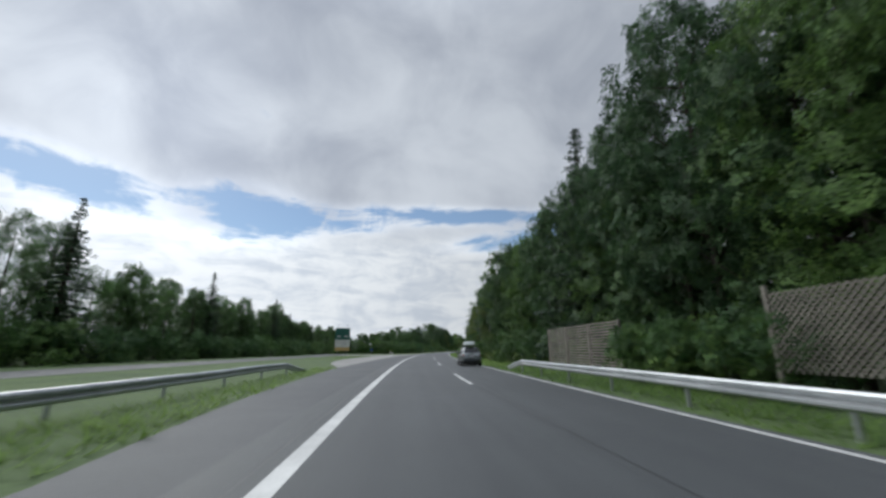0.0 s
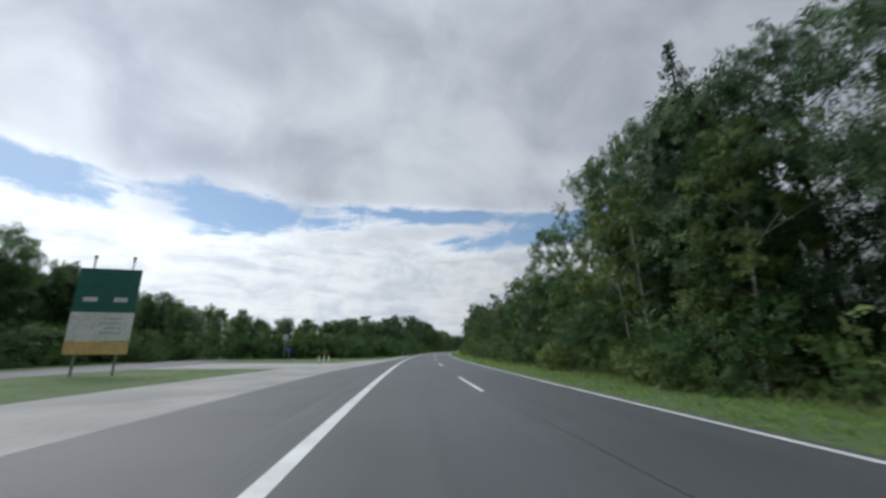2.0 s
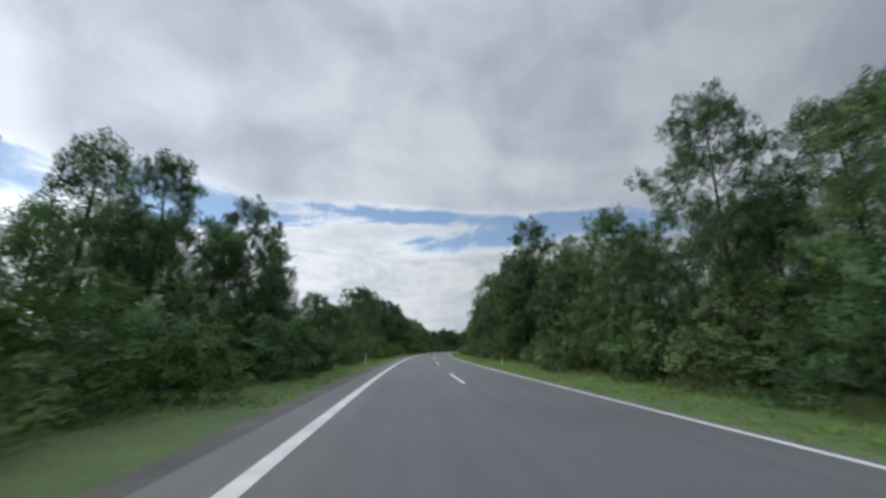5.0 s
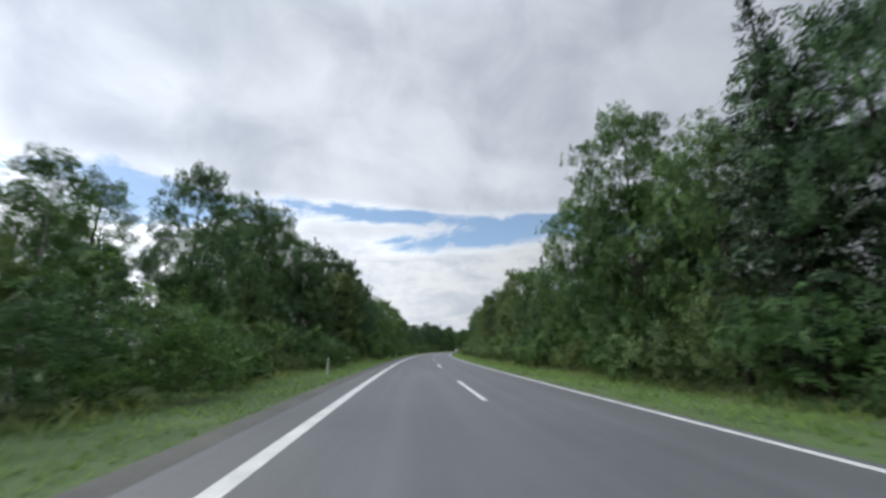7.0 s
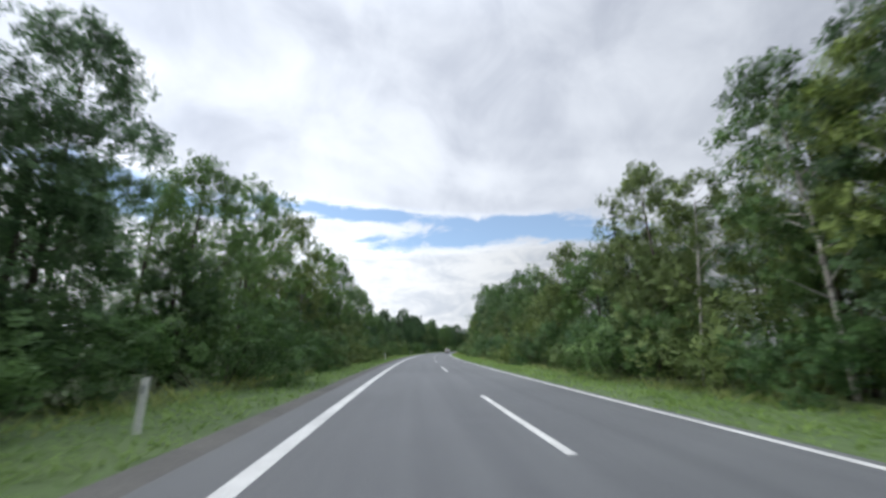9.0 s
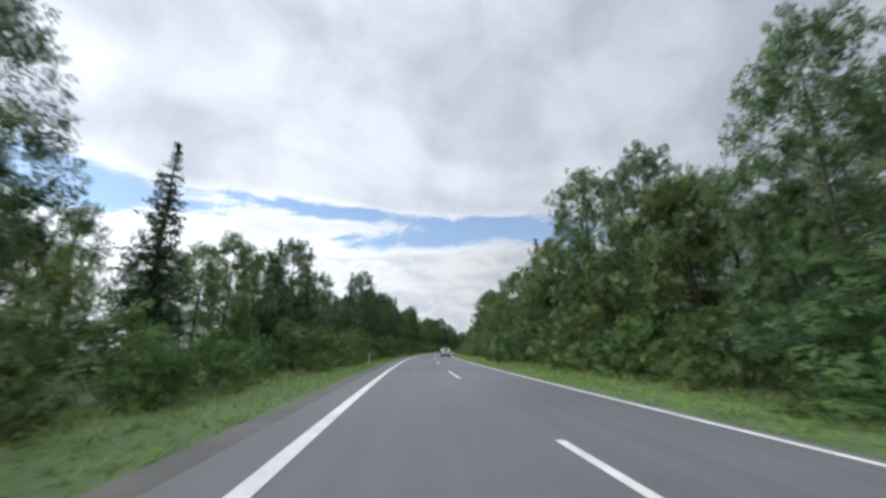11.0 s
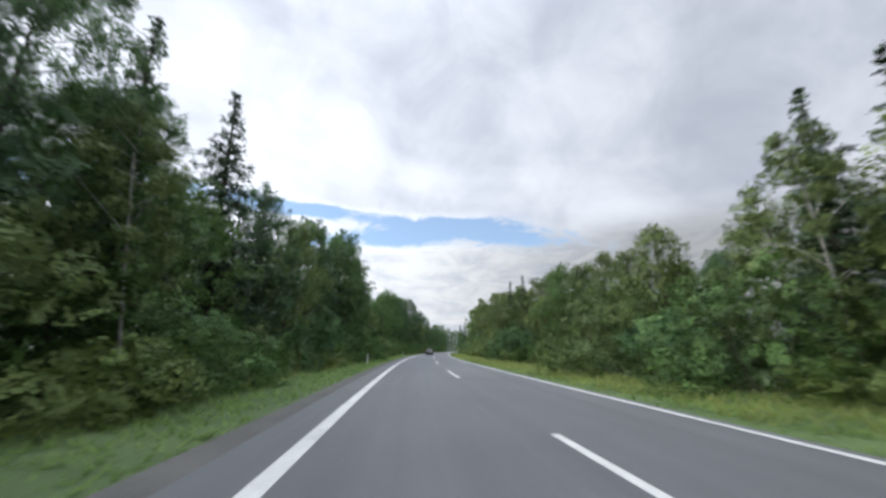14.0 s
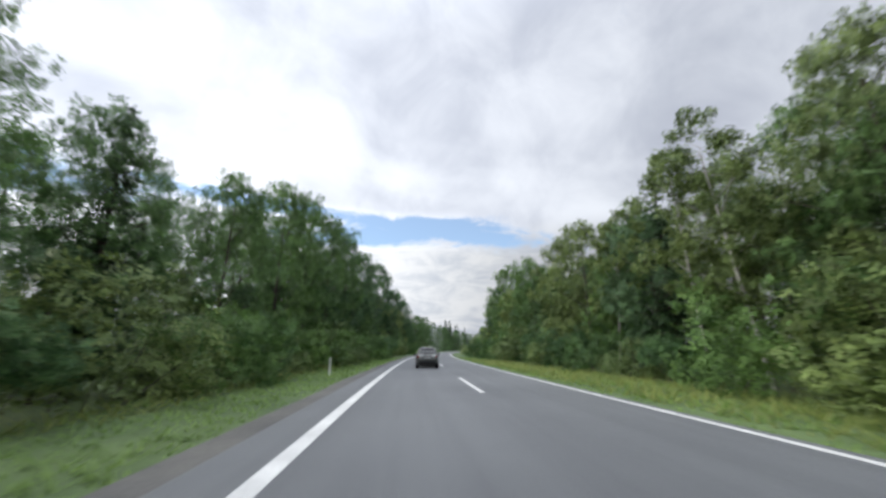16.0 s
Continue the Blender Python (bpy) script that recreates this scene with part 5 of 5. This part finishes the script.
    # pressed crease low on the doors
    for side in (0, 1):
        c = [(axles[0] + 0.50, -0.10), (axles[1] - 0.48, -0.20), (axles[1] - 0.48, -0.235), (axles[0] + 0.50, -0.15)]
        if side:
            c = [(y, math.pi - t) for y, t in c]
        part("door_crease", patch(shape.body, c, 12, 3, 0.009), paint_mat, root, "", True)
    bm = bmesh.new()
    add_tube(bm, (0.22, hatch[2], hatch[3]), (-0.30, hatch[2] - 0.02, hatch[3] + 0.05), 0.012, 0.008, 6)
    part("rear_wiper", bm, TRIM, root)
    # dark floor and engine bay that close the underside
    bm = bmesh.new()
    add_box(bm, 0, L / 2, shape.at(shape.low, L / 2) - 0.02, shape.hw * 1.3, L * 0.86, 0.10, 0.03)
    part("underbody", bm, TRIM, root)
    return root


SIDE_LO, SIDE_HI = 0.16, 0.80
# compact van with a roof box, in the outer lane
van = CarShape(4.66, 1.88,
               [(0, 0.42), (0.3, 0.30), (1.0, 0.24), (3.6, 0.22), (4.3, 0.24), (4.66, 0.34)],
               [(0, 0.88), (0.06, 1.02), (0.5, 1.06), (1.2, 1.03), (2.6, 0.99), (3.5, 1.02), (4.1, 0.97), (4.5, 0.84), (4.66, 0.66)],
               [(0, 0.7), (0.03, 0.85), (0.12, 1.10), (0.34, 1.52), (0.55, 1.60), (1.1, 1.645), (1.9, 1.655), (2.5, 1.62), (3.0, 1.49), (3.5, 1.27), (3.95, 1.03), (4.2, 0.86), (4.66, 0.4)], tumble=0.16)
VAN_S, VAN_Q = 37.35, 2.58
build_car("compact_van", road_pose(VAN_S, VAN_Q, 0.0), "silver compact van with a pale roof box, standing in the lane", van, SILVER, (1.02, 3.78), 0.335,
          [("side_window", [(1.95, 0.02), (3.08, 0.015), (2.84, 0.60), (1.98, 0.72)]), ("side_window", [(0.95, 0.02), (1.85, 0.02), (1.88, 0.72), (0.98, 0.72)]),
           ("quarter_window", [(0.42, 0.04), (0.85, 0.02), (0.88, 0.72), (0.55, 0.66)]), ("quarter_window", [(3.16, 0.02), (3.66, 0.02), (3.16, 0.32), (2.98, 0.50)]),
           ("rear_window", [(0.14, 0.62), (0.14, math.pi - 0.62), (0.36, math.pi - 0.95), (0.36, 0.95)]),
           ("windscreen", [(3.78, 0.60), (3.78, math.pi - 0.60), (2.62, math.pi - 0.95), (2.62, 0.95)])],
          [("tail_lamp", TAIL_RED, [(0.004, 0.70), (0.34, 0.60), (0.31, 0.10), (0.004, 0.06)], True), ("headlamp", CLEAR_LENS, [(4.64, 0.85), (4.05, 0.46), (4.20, 0.20), (4.62, 0.25)], True)],
          rails=(0.75, 2.55), lower_trim=False, hatch=(0.40, 1.535, 0.13, 1.12), tail_z=0.86)


def roof_box(s, q):
    root = empty("roof_box", road_pose(s, q, 0.0), "pale grey roof box on dark crossbars of the van", "roof box")
    prof_y = [0.35, 0.45, 0.75, 1.3, 1.9, 2.3, 2.5, 2.58]
    top_z = [1.86, 2.02, 2.08, 2.07, 2.0, 1.92, 1.85, 1.80]
    half = [0.36, 0.42, 0.45, 0.45, 0.44, 0.41, 0.34, 0.24]
    def shell(y, th):
        w, t = float(np.interp(y, prof_y, half)), float(np.interp(y, prof_y, top_z))
        lo = 1.74
        return Vector((w * spow(math.cos(th), 0.45), y, (lo + t) / 2 + (t - lo) / 2 * spow(math.sin(th), 0.45)))
    ys = steps(0.35, 2.58, 0.14)
    part("lid", loft(shell, ys, [6.28318 * k / 28 for k in range(28)], True, True), BOX_SHELL, root, "", True)
    bm = bmesh.new()
    add_box(bm, 0, 1.45, 1.775, 0.93, 2.1, 0.05, 0.02)
    part("base_tray", bm, TRIM, root)
    for y in (1.0, 2.0):
        bm = bmesh.new()
        add_box(bm, 0, y, 1.715, 1.28, 0.07, 0.035, 0.01)
        part("crossbar", bm, TRIM, root)
    return root


roof_box(VAN_S, VAN_Q - 0.12)

suv = CarShape(4.57, 1.86,
               [(0, 0.44), (0.3, 0.36), (1.0, 0.34), (3.6, 0.32), (4.3, 0.34), (4.57, 0.44)],
               [(0, 1.00), (0.06, 1.10), (0.5, 1.12), (1.3, 1.08), (2.6, 1.04), (3.3, 1.04), (4.0, 0.98), (4.4, 0.88), (4.57, 0.74)],
               [(0, 0.8), (0.03, 0.95), (0.12, 1.16), (0.42, 1.56), (0.60, 1.645), (1.1, 1.685), (1.8, 1.69), (2.35, 1.64), (2.8, 1.46), (3.25, 1.16), (3.6, 0.95), (4.57, 0.5)], tumble=0.17)
SUV_S, SUV_Q = 449.55, 2.03
build_car("estate_car", road_pose(SUV_S, SUV_Q, 0.0), "pale silver off-road estate car driving in the outer lane", suv, PALE_SILVER, (0.92, 3.715), 0.36,
          [("side_window", [(1.85, 0.02), (2.95, 0.015), (2.52, 0.60), (1.88, 0.72)]), ("side_window", [(0.98, 0.02), (1.75, 0.02), (1.78, 0.72), (1.02, 0.72)]),
           ("quarter_window", [(0.55, 0.05), (0.88, 0.02), (0.92, 0.72), (0.66, 0.64)]),
           ("rear_window", [(0.14, 0.60), (0.14, math.pi - 0.60), (0.44, math.pi - 0.95), (0.44, 0.95)]),
           ("windscreen", [(3.22, 0.60), (3.22, math.pi - 0.60), (2.48, math.pi - 0.95), (2.48, 0.95)])],
          [("tail_lamp", TAIL_RED, [(0.004, 0.70), (0.32, 0.60), (0.29, 0.08), (0.004, 0.05)], True), ("headlamp", CLEAR_LENS, [(4.55, 0.85), (4.05, 0.46), (4.20, 0.20), (4.53, 0.25)], True)],
          rails=(0.80, 2.30), hatch=(0.47, 1.575, 0.13, 1.20), tail_z=0.93, spokes=12)

lead = CarShape(4.25, 1.78,
                [(0, 0.42), (0.3, 0.32), (1.0, 0.24), (3.4, 0.22), (4.0, 0.26), (4.25, 0.36)],
                [(0, 0.86), (0.06, 0.96), (0.5, 1.00), (1.2, 0.98), (2.5, 0.94), (3.2, 0.93), (3.8, 0.84), (4.1, 0.72), (4.25, 0.58)],
                [(0, 0.7), (0.03, 0.82), (0.15, 1.04), (0.45, 1.46), (0.65, 1.54), (1.2, 1.58), (1.8, 1.57), (2.3, 1.46), (2.8, 1.2), (3.2, 0.9), (4.25, 0.4)])
build_car("hatchback", road_pose(577.4, -1.40, 0.0), "dark grey hatchback in the inner lane", lead, GREY_PAINT, (0.85, 3.45), 0.31,
          [("side_window", [(1.72, 0.02), (2.72, 0.015), (2.42, 0.60), (1.75, 0.72)]), ("side_window", [(0.85, 0.02), (1.62, 0.02), (1.65, 0.72), (0.92, 0.72)]),
           ("rear_window", [(0.17, 0.60), (0.17, math.pi - 0.60), (0.46, math.pi - 0.95), (0.46, 0.95)]),
           ("windscreen", [(3.1, 0.60), (3.1, math.pi - 0.60), (2.3, math.pi - 0.95), (2.3, 0.95)])],
          [("tail_lamp", TAIL_RED, [(0.004, 0.70), (0.32, 0.60), (0.29, 0.08), (0.004, 0.05)], True), ("headlamp", CLEAR_LENS, [(4.23, 0.85), (3.8, 0.46), (3.9, 0.20), (4.2, 0.25)], True)],
          rails=False, hatch=(0.48, 1.465, 0.16, 1.08), tail_z=0.82)
